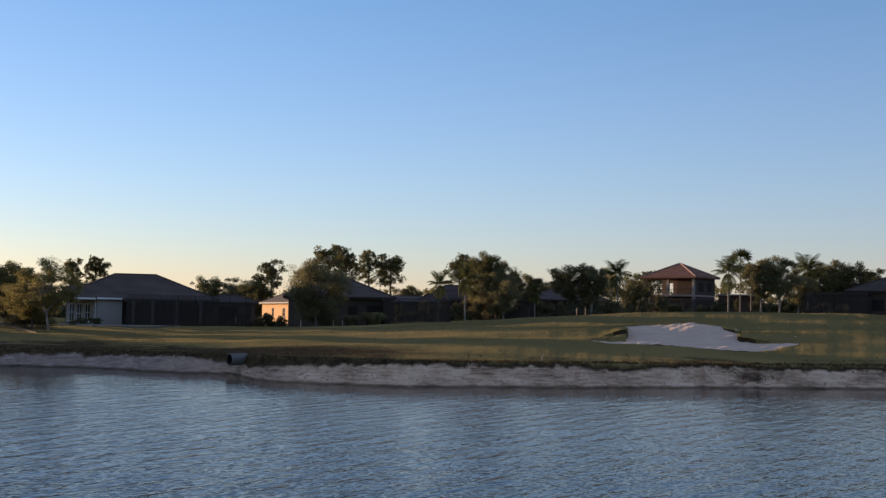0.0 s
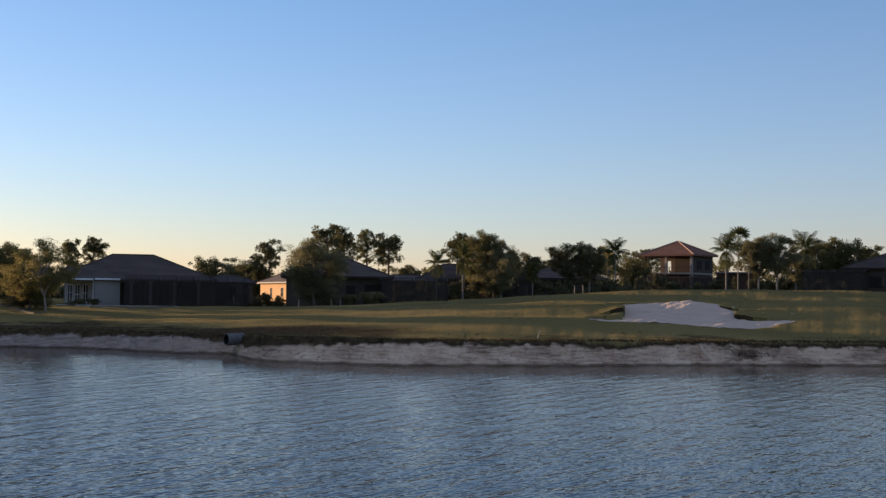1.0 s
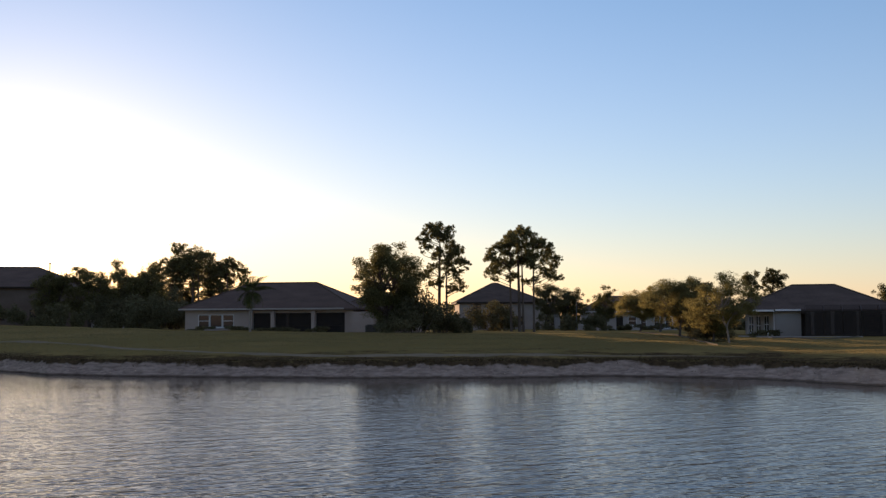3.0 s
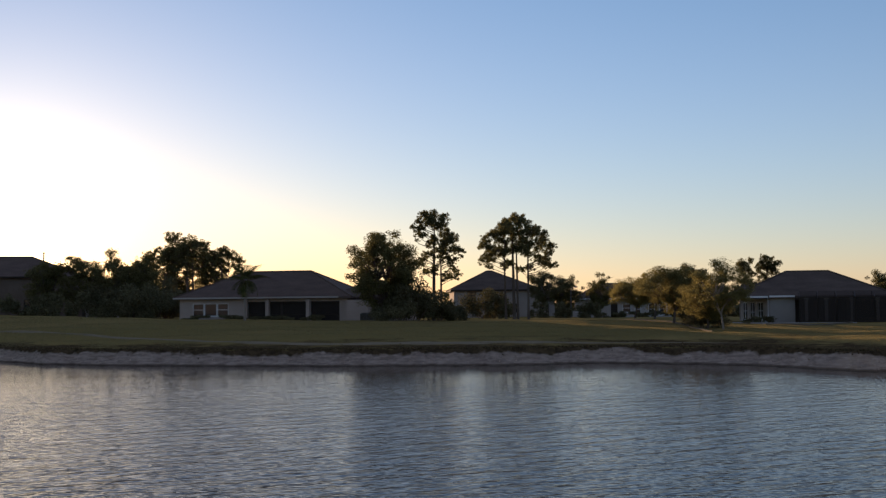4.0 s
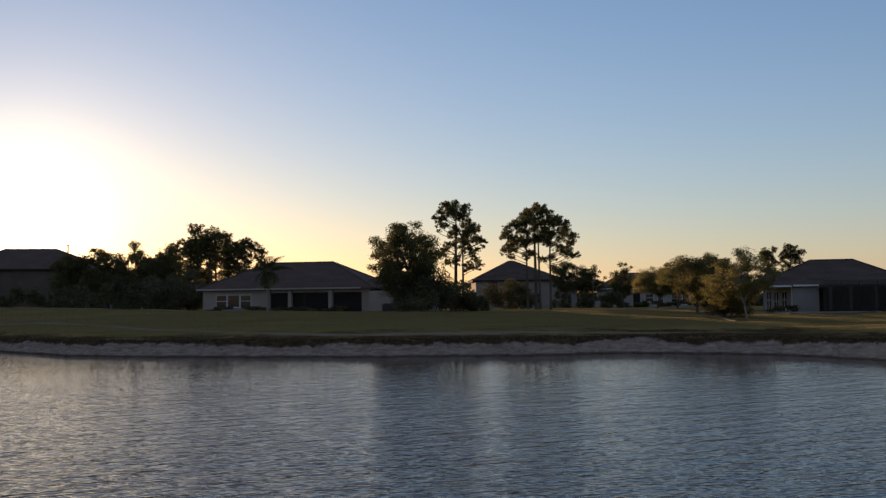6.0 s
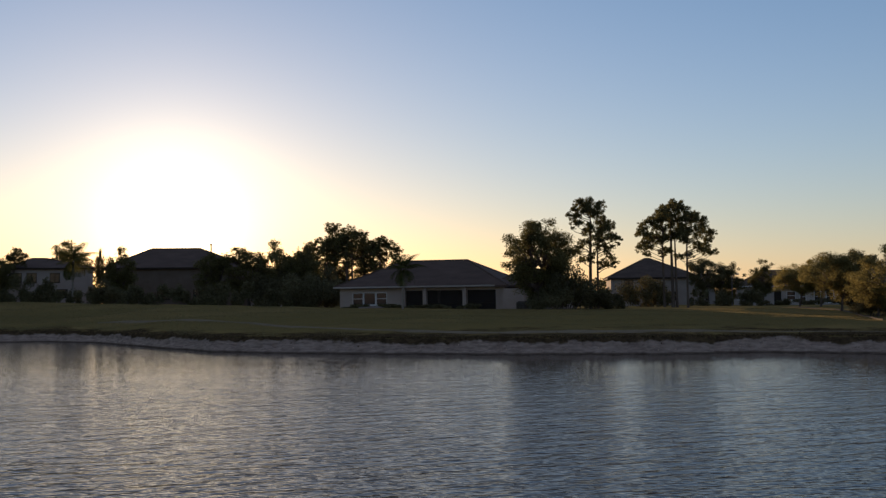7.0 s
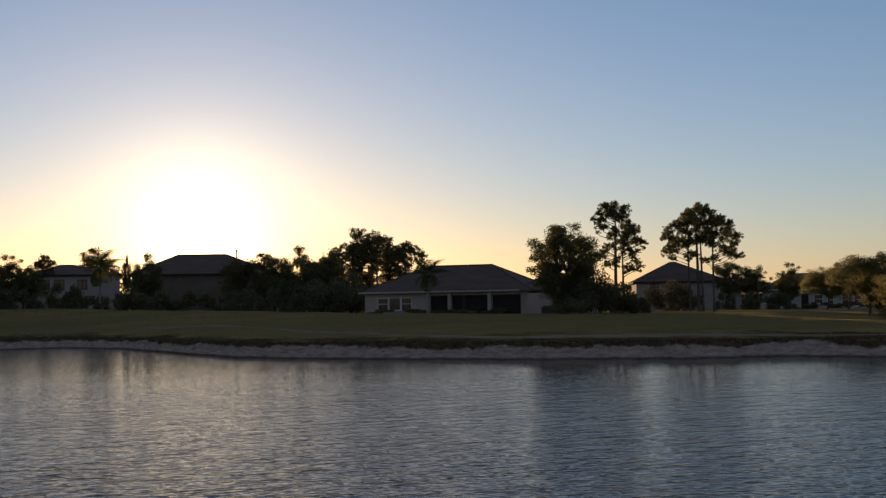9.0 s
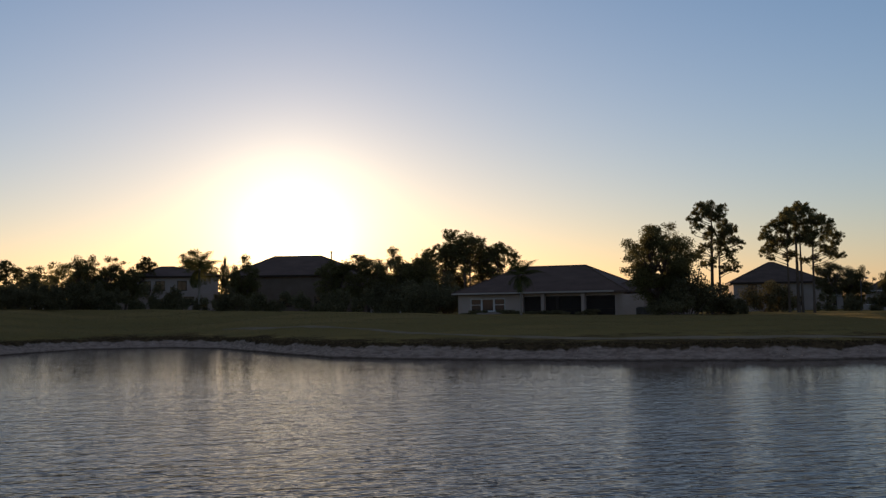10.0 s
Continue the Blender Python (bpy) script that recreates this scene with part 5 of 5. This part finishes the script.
def hedge(bearing, distance, turn, length, h, seed, leaf=None, deep=1.1):
    """A loose garden hedge: stems and a long leafy mass."""
    rng = np.random.default_rng(seed)
    n = max(5, int(length * 2.2))
    c = np.stack([rng.uniform(-0.5, 0.5, n) * length, rng.uniform(-0.5, 0.5, n) * deep, rng.uniform(0.05, 0.80, n) * h], 1)
    rad = np.stack([rng.uniform(0.4, 0.8, n), rng.uniform(0.35, 0.6, n), rng.uniform(0.22, 0.34, n) * h], 1)
    v, f = leaf_cloud(rng, c, rad, int(320 * length * max(h, 1.2) ** 0.7), 0.105)
    ob = quads_object("hedge", v, f, leaf or SHRUB_LEAF)
    x, y = spot(bearing, distance)
    ob.matrix_basis = pose(x, y, height(x, y), 0, 0, bearing + turn)
    return tagged(ob, "long dark green garden hedge in front of houses" if length > 4 else "small rounded green bush beside a porch", "hedge" if length > 4 else "bush", "garden hedges" if length > 4 else "")


far_woods()
undergrowth()
for i, (b, d, turn, length, h) in enumerate([
        (62.5, 160, 0, 22, 3.6), (66.5, 150, 6, 18, 3.4), (57.5, 165, 0, 14, 1.7), (53.5, 158, -5, 16, 3.0), (49.6, 150, -8, 13, 3.2),
        (47.3, 146, -10, 8, 3.0), (33.6, 128, 0, 10, 2.2), (30.5, 150, 0, 9, 2.0), (26.4, 165, 0, 11, 2.6), (22.9, 184, 4, 12, 1.1),
        (-1.0, 138, 0, 10, 2.3), (-4.4, 145, 0, 9, 2.2), (-8.0, 158, 0, 12, 2.2), (-17.0, 160, 0, 12, 2.0), (9.2, 130, 0, 7, 1.8), (43.8, 140.6, -20, 7.5, 0.5), (40.3, 137.6, -20, 9.0, 0.5), (17.5, 126.9, 0, 1.2, 1.0), (16.75, 126.4, 0, 0.8, 1.0), (19.9, 118, 0, 6, 2.2), (1.0, 136, 0, 8, 2.0), (-6.4, 150, 0, 8, 1.8), (64.8, 175, 0, 20, 4.0), (69, 170, 0, 16, 4.0), (60.2, 172, 0, 10, 1.6), (56.8, 176, 0, 9, 3.0), (-9.6, 186, 0, 9, 3.2), (-13.3, 186, 0, 6, 2.6), (-15.9, 178, 0, 10, 3.0), (-6.2, 168, 0, 12, 2.8), (-12.0, 189, 0, 13, 1.9)]):
    hedge(b, d, turn, length, h, 300 + i)


# ---- small things along the bank and on the lawn ----
def on_ground(name, bearing, distance, turn, label, category, sink=0.0, group=""):
    x, y = spot(bearing, distance)
    ob = new(name)
    ob.matrix_basis = pose(x, y, height(x, y) - sink, 0, 0, bearing + turn)
    return tagged(ob, label, category, group)


def drain_pipe():
    """A corrugated culvert pipe that sticks out of the bank, mouth cut square, over a washed-out gully."""
    x, y = spot(10.37, 56.6)
    ob = new("drain_pipe")
    ob.matrix_basis = pose(x, y, 0.74, 0, 0, 10.37 + 30)
    tagged(ob, "corrugated grey culvert pipe sticking out of the sandy bank", "pipe")
    bm = bmesh.new()
    seg, n, rings = 20, 15, []
    for k in range(n):
        px = 0.02 + k * 0.065
        r = 0.285 + (0.012 if k % 2 else -0.006)
        rings.append([bm.verts.new((px, r * math.cos(a), 0.03 * px + r * math.sin(a))) for a in (2 * math.pi * q / seg for q in range(seg))])
    inner = [[bm.verts.new((px, 0.255 * math.cos(a), 0.255 * math.sin(a))) for a in (2 * math.pi * q / seg for q in range(seg))] for px in (0.02,)]
    rows = [inner[0], *rings]
    for a, b in zip(rows, rows[1:]):
        for q in range(seg):
            bm.faces.new((a[q], a[(q + 1) % seg], b[(q + 1) % seg], b[q]))
    part("barrel", bm, PIPE_GREY, ob)
    bm = bmesh.new()
    deep = [[bm.verts.new((px, 0.252 * math.cos(a), 0.252 * math.sin(a))) for a in (2 * math.pi * q / seg for q in range(seg))] for px in (0.06, 0.85)]
    for q in range(seg):
        bm.faces.new((deep[1][q], deep[1][(q + 1) % seg], deep[0][(q + 1) % seg], deep[0][q]))
    bm.faces.new(deep[1])
    # pipe lining painted near-black for the shade in the mouth
    part("mouth", bm, INNER_SHADE, ob, "hollow inside of the pipe, painted shade-dark")


def driftwood(bearing, distance, pts, r, label):
    ob = on_ground("stick", bearing, distance, 0, label, "stick")
    bm = bmesh.new()
    tube(bm, pts, [r * k for k in (1.0, 0.9, 0.75, 0.4)][:len(pts)], 6)
    part("stem", bm, DRIFTWOOD, ob)


def brush_heap(bearing, distance, seed):
    """A tangle of dark dead twigs lodged at the top of the bank."""
    ob = on_ground("brush_heap", bearing, distance, 0, "small tangle of dark dead twigs on the bank's edge", "brush")
    rng = np.random.default_rng(seed)
    for k in range(26):
        a, lift = rng.uniform(0, 2 * math.pi), rng.uniform(-0.1, 0.9)
        p = np.array((rng.normal() * 0.45, rng.normal() * 0.2, rng.uniform(-0.05, 0.10)))
        q = p + np.array((math.cos(a), math.sin(a) * 0.6, lift)) * rng.uniform(0.25, 0.6)
        bm = bmesh.new()
        tube(bm, limb_line(rng, p, q, 0.12), [0.022, 0.018, 0.013, 0.006], 5)
        part("twig", bm, BARK, ob)


def marker(bearing, distance, h, lean, label="slim pale marker stake in the lawn", material=None):
    ob = on_ground("marker_stake", bearing, distance, 0, label, "stake", 0.0, "marker stakes on the lawn")
    bm = bmesh.new()
    tube(bm, [(0, 0, -0.2), (lean * 0.5, 0, h * 0.5), (lean, 0, h)], [0.045, 0.04, 0.03], 6)
    part("shaft", bm, material or DRIFTWOOD, ob)


def worn_path():
    """A narrow worn strip that follows the shore across the lawn."""
    line = [(57, 112), (54, 104), (51.4, 98), (48.9, 91.5), (46.3, 85), (42.3, 78.5), (37, 74.0), (31, 73.0), (26, 73.6), (22, 73.6), (18, 72.6)]
    v, f = [], []
    b = np.arange(18, 57, 0.4)
    d = np.interp(b, [q[0] for q in line[::-1]], [q[1] for q in line[::-1]])
    for i in range(len(b)):
        half = (1.5 + 0.35 * math.sin(b[i] * 2.3)) * float(smoothly((b[i] - 18) / 12))
        for k in (-1, 0, 1):
            x, y = spot(b[i], d[i] + k * half)
            v.append((x, y, height(x, y) + (0.034 if k == 0 else 0.004)))
        if i:
            for k in (0, 1):
                f.append((3 * i - 3 + k, 3 * i - 2 + k, 3 * i + 1 + k, 3 * i + k))
    tagged(mesh_object("path", v, f, WORN), "narrow pale worn path along the lawn", "path", kind="structure")


def bank_grass():
    """Ragged tufts of dry grass that hang over the top of the eroded bank, and weeds on the sand."""
    rng = np.random.default_rng(21)
    n = 26000
    b = rng.uniform(-25, 70, n)
    u = np.where(rng.random(n) < 0.96, rng.normal(2.62, 0.34, n), rng.uniform(0.4, 9.0, n))
    clump = np.sin(b * 5.3) + np.sin(b * 13.1 + 1) + 0.8 * np.sin(b * 31.0)
    ok = (clump + rng.normal(size=n) * 1.2 > -0.3) & ((u > 1.9) | (rng.random(n) < 0.30))
    b, u = b[ok], u[ok]
    n = len(b)
    r = shore_of(b) + u
    p = np.stack([-r * np.sin(np.radians(b)), r * np.cos(np.radians(b)), np.zeros(n)], 1)
    p[:, 2] = land(p[:, 0], p[:, 1]) - 0.03
    a = rng.uniform(0, 2 * math.pi, n)
    side = np.stack([np.cos(a), np.sin(a), 0 * a], 1) * rng.uniform(0.03, 0.06, (n, 1))
    tip = np.stack([rng.normal(size=n) * 0.09, rng.normal(size=n) * 0.09, rng.uniform(0.03, 0.13, n)], 1)
    v = np.stack([p - side, p + side, p + side * 0.3 + tip, p - side * 0.3 + tip], 1).reshape(-1, 3)
    tagged(quads_object("bank_grass", v, np.arange(4 * n).reshape(-1, 4), REED_LEAF), "ragged dry grass tufts along the bank's edge", "grass", kind="stuff")


def lawn_grass():
    """Short upright blades all over the lawn, which catch the low sun as the ground under them does not."""
    rng = np.random.default_rng(23)
    n = 860000
    b = rng.uniform(-24, 70, n)
    u = 2.6 + 52 * rng.random(n) ** 1.25
    r = shore_of(b) + u
    z = land(-r * np.sin(np.radians(b)), r * np.cos(np.radians(b)))
    ok = ~in_bunker(b, r, 0.03) & (rng.random(n) < 0.06 + smoothly((z - 0.93 + 0.10 * np.sin(b * 1.7)) / 0.20))
    bald = np.hypot(-r * np.sin(np.radians(b)) + 7.5, r * np.cos(np.radians(b)) - 61.0)
    ok &= rng.random(n) < 0.08 + smoothly((bald - 3.5) / 5)
    b, r = b[ok], r[ok]
    n = len(b)
    p = np.stack([-r * np.sin(np.radians(b)), r * np.cos(np.radians(b)), np.zeros(n)], 1)
    p[:, 2] = land(p[:, 0], p[:, 1]) - 0.015
    back = smoothly((r - 78.5) / 4) * smoothly((92 - r) / 6) * smoothly((b + 19) / 3) * smoothly((-6 - b) / 2)
    p[:, 2] += 0.04 * back + np.where(in_bunker(b, r, 0.45) & (r > 72.5) & (b > -11), 0.07, 0.0)
    a = rng.uniform(0, 2 * math.pi, n)
    grow = np.clip(r / 62, 0.8, 2.0)[:, None]
    side = np.stack([np.cos(a), np.sin(a), 0 * a], 1) * rng.uniform(0.010, 0.016, (n, 1)) * grow
    tip = np.stack([rng.normal(size=n) * 0.02, rng.normal(size=n) * 0.02, rng.uniform(0.023, 0.034, n)], 1) * grow
    v = np.stack([p - side * 1.25, p + side * 1.25, p + tip * 1.15], 1).reshape(-1, 3)
    tagged(quads_object("lawn_grass", v, np.arange(3 * n).reshape(-1, 3), LAWN_BLADE), "short mown grass blades of the golf course lawn", "grass", kind="stuff")


def sand_clods():
    """Clods and pebbles of sand that lie on the face of the eroded bank."""
    rng = np.random.default_rng(27)
    n = 1800
    b = rng.uniform(-24, 12, n)
    late = rng.random(n) < 0.22
    b[late] = rng.uniform(12, 70, late.sum())
    u = rng.uniform(0.25, 1.55, n)
    r = shore_of(b) + u
    p = np.stack([-r * np.sin(np.radians(b)), r * np.cos(np.radians(b)), np.zeros(n)], 1)
    p[:, 2] = land(p[:, 0], p[:, 1])
    s = rng.uniform(0.015, 0.05, (n, 1, 1)) * (1 + 0.8 * (rng.random((n, 1, 1)) < 0.08))
    corner = np.array([(1, 0, 0), (0, 1, 0), (-1, 0, 0), (0, -1, 0), (0, 0, 0.8), (0, 0, -0.6)])[None] * s * rng.uniform(0.6, 1.4, (n, 6, 1))
    v = (p[:, None] + corner).reshape(-1, 3)
    f = []
    for k in range(n):
        for q in range(4):
            f += [(6 * k + q, 6 * k + (q + 1) % 4, 6 * k + 4), (6 * k + (q + 1) % 4, 6 * k + q, 6 * k + 5)]
    tagged(mesh_object("sand_clods", v.tolist(), f, BANK_SAND), "loose clods and pebbles of sand on the eroded bank", "sand", kind="stuff")


drain_pipe()
driftwood(-13.1, 54.0, [(-0.24, 0.9, 0.60), (-0.16, 0.55, 0.42), (0.02, 0.15, 0.20), (0.22, -0.15, 0.02)], 0.065, "bleached driftwood branch lying on the sandy bank")
driftwood(-4.95, 54.2, [(-0.02, 0, -0.1), (0.02, 0, 0.12), (0.08, 0, 0.30), (0.16, 0, 0.42)], 0.025, "thin dry stalk standing on the lawn edge")
brush_heap(-14.95, 56.0, 31)
marker(5.35, 117.5, 0.6, 0.0)
marker(4.9, 117.0, 0.6, 0.0)
marker(6.95, 115.5, 0.7, 0.02)
marker(-6.65, 128, 0.9, 0.02)
marker(-7.08, 127, 1.0, -0.03)
marker(33.35, 124, 0.8, 0.06)
worn_path()
bank_grass()
lawn_grass()
sand_clods()


def ornamental_grass(bearing, distance, h, w, seed):
    """A rounded fountain of thin grey-green blades."""
    rng = np.random.default_rng(seed)
    n = 900
    a, r = rng.uniform(0, 2 * math.pi, n), np.sqrt(rng.random(n)) * 0.22 * w
    p = np.stack([np.cos(a) * r, np.sin(a) * r, -0.05 + 0 * a], 1)
    out = np.stack([np.cos(a), np.sin(a), 0 * a], 1) * rng.uniform(0.05, 0.42, (n, 1)) * w
    mid = p + out * 0.55 + np.stack([0 * a, 0 * a, rng.uniform(0.6, 1.0, n) * h], 1)
    tip = p + out * 1.15 + np.stack([0 * a, 0 * a, rng.uniform(0.35, 0.85, n) * h], 1)
    side = np.stack([-np.sin(a), np.cos(a), 0 * a], 1) * 0.03
    v = np.stack([p - side, p + side, mid + side, mid - side, mid - side, mid + side, tip + side * 0.2, tip - side * 0.2], 1).reshape(-1, 3)
    ob = quads_object("ornamental_grass", v, np.arange(8 * n).reshape(-1, 4), SOFT_LEAF)
    x, y = spot(bearing, distance)
    ob.matrix_basis = pose(x, y, height(x, y))
    tagged(ob, "rounded clump of grey-green ornamental grass by a patio", "ornamental grass", "ornamental grasses by the tan house")


def garden_chair(bearing, distance, turn):
    """A white resin patio chair: seat, slatted back, legs, arms."""
    ob = on_ground("patio_chair", bearing, distance, turn, "white resin patio chair inside a screened enclosure", "chair")
    boxes("seat", [(-0.25, 0.25, -0.24, 0.24, 0.40, 0.44)], WHITE, ob)
    for k in range(5):
        boxes("back_slat", [(-0.23 + k * 0.10, -0.17 + k * 0.10, 0.21, 0.24, 0.445, 0.86)], WHITE, ob)
    boxes("top_rail", [(-0.25, 0.25, 0.205, 0.245, 0.862, 0.93)], WHITE, ob)
    for x in (-0.23, 0.19):
        for y in (-0.22, 0.17):
            boxes("leg", [(x, x + 0.04, y, y + 0.05, -0.03, 0.398)], WHITE, ob)
        boxes("armrest", [(x - 0.01, x + 0.05, -0.24, 0.20, 0.62, 0.65)], WHITE, ob)


def patio(bearing, distance, turn, x0, x1, y0, y1, label):
    """A pale concrete slab at a house's foot."""
    ob = on_ground("patio", bearing, distance, turn, label, "patio")
    boxes("slab", [(x0, x1, y0, y1, -0.25, 0.10)], CONCRETE, ob)


def cart_path(line, width, name_label):
    """A concrete cart path laid on the lawn, a little proud of it."""
    v, f = [], []
    b = np.arange(line[0][0], line[-1][0], 0.15)
    d = np.interp(b, [q[0] for q in line], [q[1] for q in line])
    for i in range(len(b)):
        for k, up in ((-1, -0.05), (-1, 0.12), (1, 0.12), (1, -0.05)):
            x, y = spot(b[i], d[i] + k * width / 2)
            v.append((x, y, height(x, y) + up))
        if i:
            for k in range(3):
                f.append((4 * i - 4 + k, 4 * i - 3 + k, 4 * i + 1 + k, 4 * i + k))
    tagged(mesh_object("cart_path", v, f, PATH_STONE), name_label, "path", kind="structure")


def bench(bearing, distance, turn):
    ob = on_ground("garden_bench", bearing, distance, turn, "low white garden bench in front of hedges", "bench")
    for k in range(3):
        boxes("seat_plank", [(-0.9, 0.9, -0.24 + k * 0.17, -0.10 + k * 0.17, 0.42, 0.46)], WHITE, ob)
    for x in (-0.8, 0.7):
        boxes("leg", [(x, x + 0.1, -0.22, 0.22, -0.05, 0.418)], WHITE, ob)


def cooling_unit(bearing, distance, turn):
    """An outdoor air-conditioning unit: ribbed case on a slab, fan ring on top."""
    ob = on_ground("air_conditioner", bearing, distance, turn, "dark grey outdoor air conditioner on a small slab", "air conditioner")
    boxes("slab", [(-0.55, 0.55, -0.5, 0.5, -0.3, 0.08)], CONCRETE, ob)
    boxes("case", [(-0.42, 0.42, -0.40, 0.40, 0.082, 0.95)], PIPE_GREY, ob)
    for k in range(7):
        boxes("louvre", [(-0.40, 0.40, -0.425, -0.402, 0.16 + k * 0.11, 0.22 + k * 0.11)], BRONZE, ob)
    bm = bmesh.new()
    tube(bm, [(0, 0, 0.952), (0, 0, 1.02)], [0.34, 0.34], 16)
    part("fan_ring", bm, BRONZE, ob)


def garden_wall(bearing, distance, turn, length, h):
    """A low rendered wall with a coping and end piers."""
    ob = on_ground("garden_wall", bearing, distance, turn, "low white garden wall with coping beside a driveway", "wall")
    boxes("panel", [(-length / 2, length / 2, -0.1, 0.1, -0.3, h)], STUCCO, ob)
    boxes("coping", [(-length / 2, length / 2, -0.15, 0.15, h + 0.002, h + 0.09)], WHITE, ob)
    for x in (-length / 2 - 0.21, length / 2 + 0.21):
        boxes("pier", [(x - 0.2, x + 0.2, -0.2, 0.2, -0.3, h + 0.18)], STUCCO, ob)


def street_lamp(bearing, distance):
    """A slim street lamp: base, tapered post, short arm and head."""
    ob = on_ground("street_lamp", bearing, distance, 0, "slim dark street lamp post beyond the lawn", "street lamp")
    for name, line, radii in (("base", [(0, 0, -0.2), (0, 0, 0.35)], [0.14, 0.12]), ("post", [(0, 0, 0.352), (0, 0, 4.3)], [0.065, 0.045]), ("arm", [(0, 0, 4.25), (0.25, 0, 4.5), (0.6, 0, 4.55)], [0.035] * 3)):
        bm = bmesh.new()
        tube(bm, line, radii, 8)
        part(name, bm, PIPE_GREY, ob)
    bm = bmesh.new()
    tube(bm, [(0.5, 0, 4.50), (0.75, 0, 4.56), (1.0, 0, 4.52)], [0.06, 0.13, 0.07], 8)
    part("lamp_head", bm, PIPE_GREY, ob)


street_lamp(26.1, 168)
cooling_unit(36.3, 134.6, -20)
cooling_unit(36.0, 134.4, -20)
garden_wall(25.4, 183, 0, 3.2, 0.75)
ornamental_grass(4.45, 119.5, 1.15, 1.9, 401)
ornamental_grass(3.35, 119.5, 1.35, 2.9, 402)
garden_chair(10.0, 125, 70)
patio(15.55, 128, 0, -3.0, 6.0, -7.2, -5.6, "pale concrete patio edge before a pool enclosure")
patio(15.55, 128, 0, -6.2, -2.6, -1.8, -0.2, "pale concrete porch step in front of a grey house")
cart_path([(19.3, 91), (19.5, 94), (20.4, 104), (21.1, 113), (22.4, 121), (24.0, 130)], 1.5, "pale concrete cart path curving through the lawn")
cart_path([(12.9, 121.5), (13.4, 117), (13.9, 113.5), (14.4, 108.5), (14.9, 106), (15.5, 107), (16.2, 110), (16.9, 113.5)], 1.1, "narrow pale garden path in front of a grey house")
bench(65.4, 150, 10)
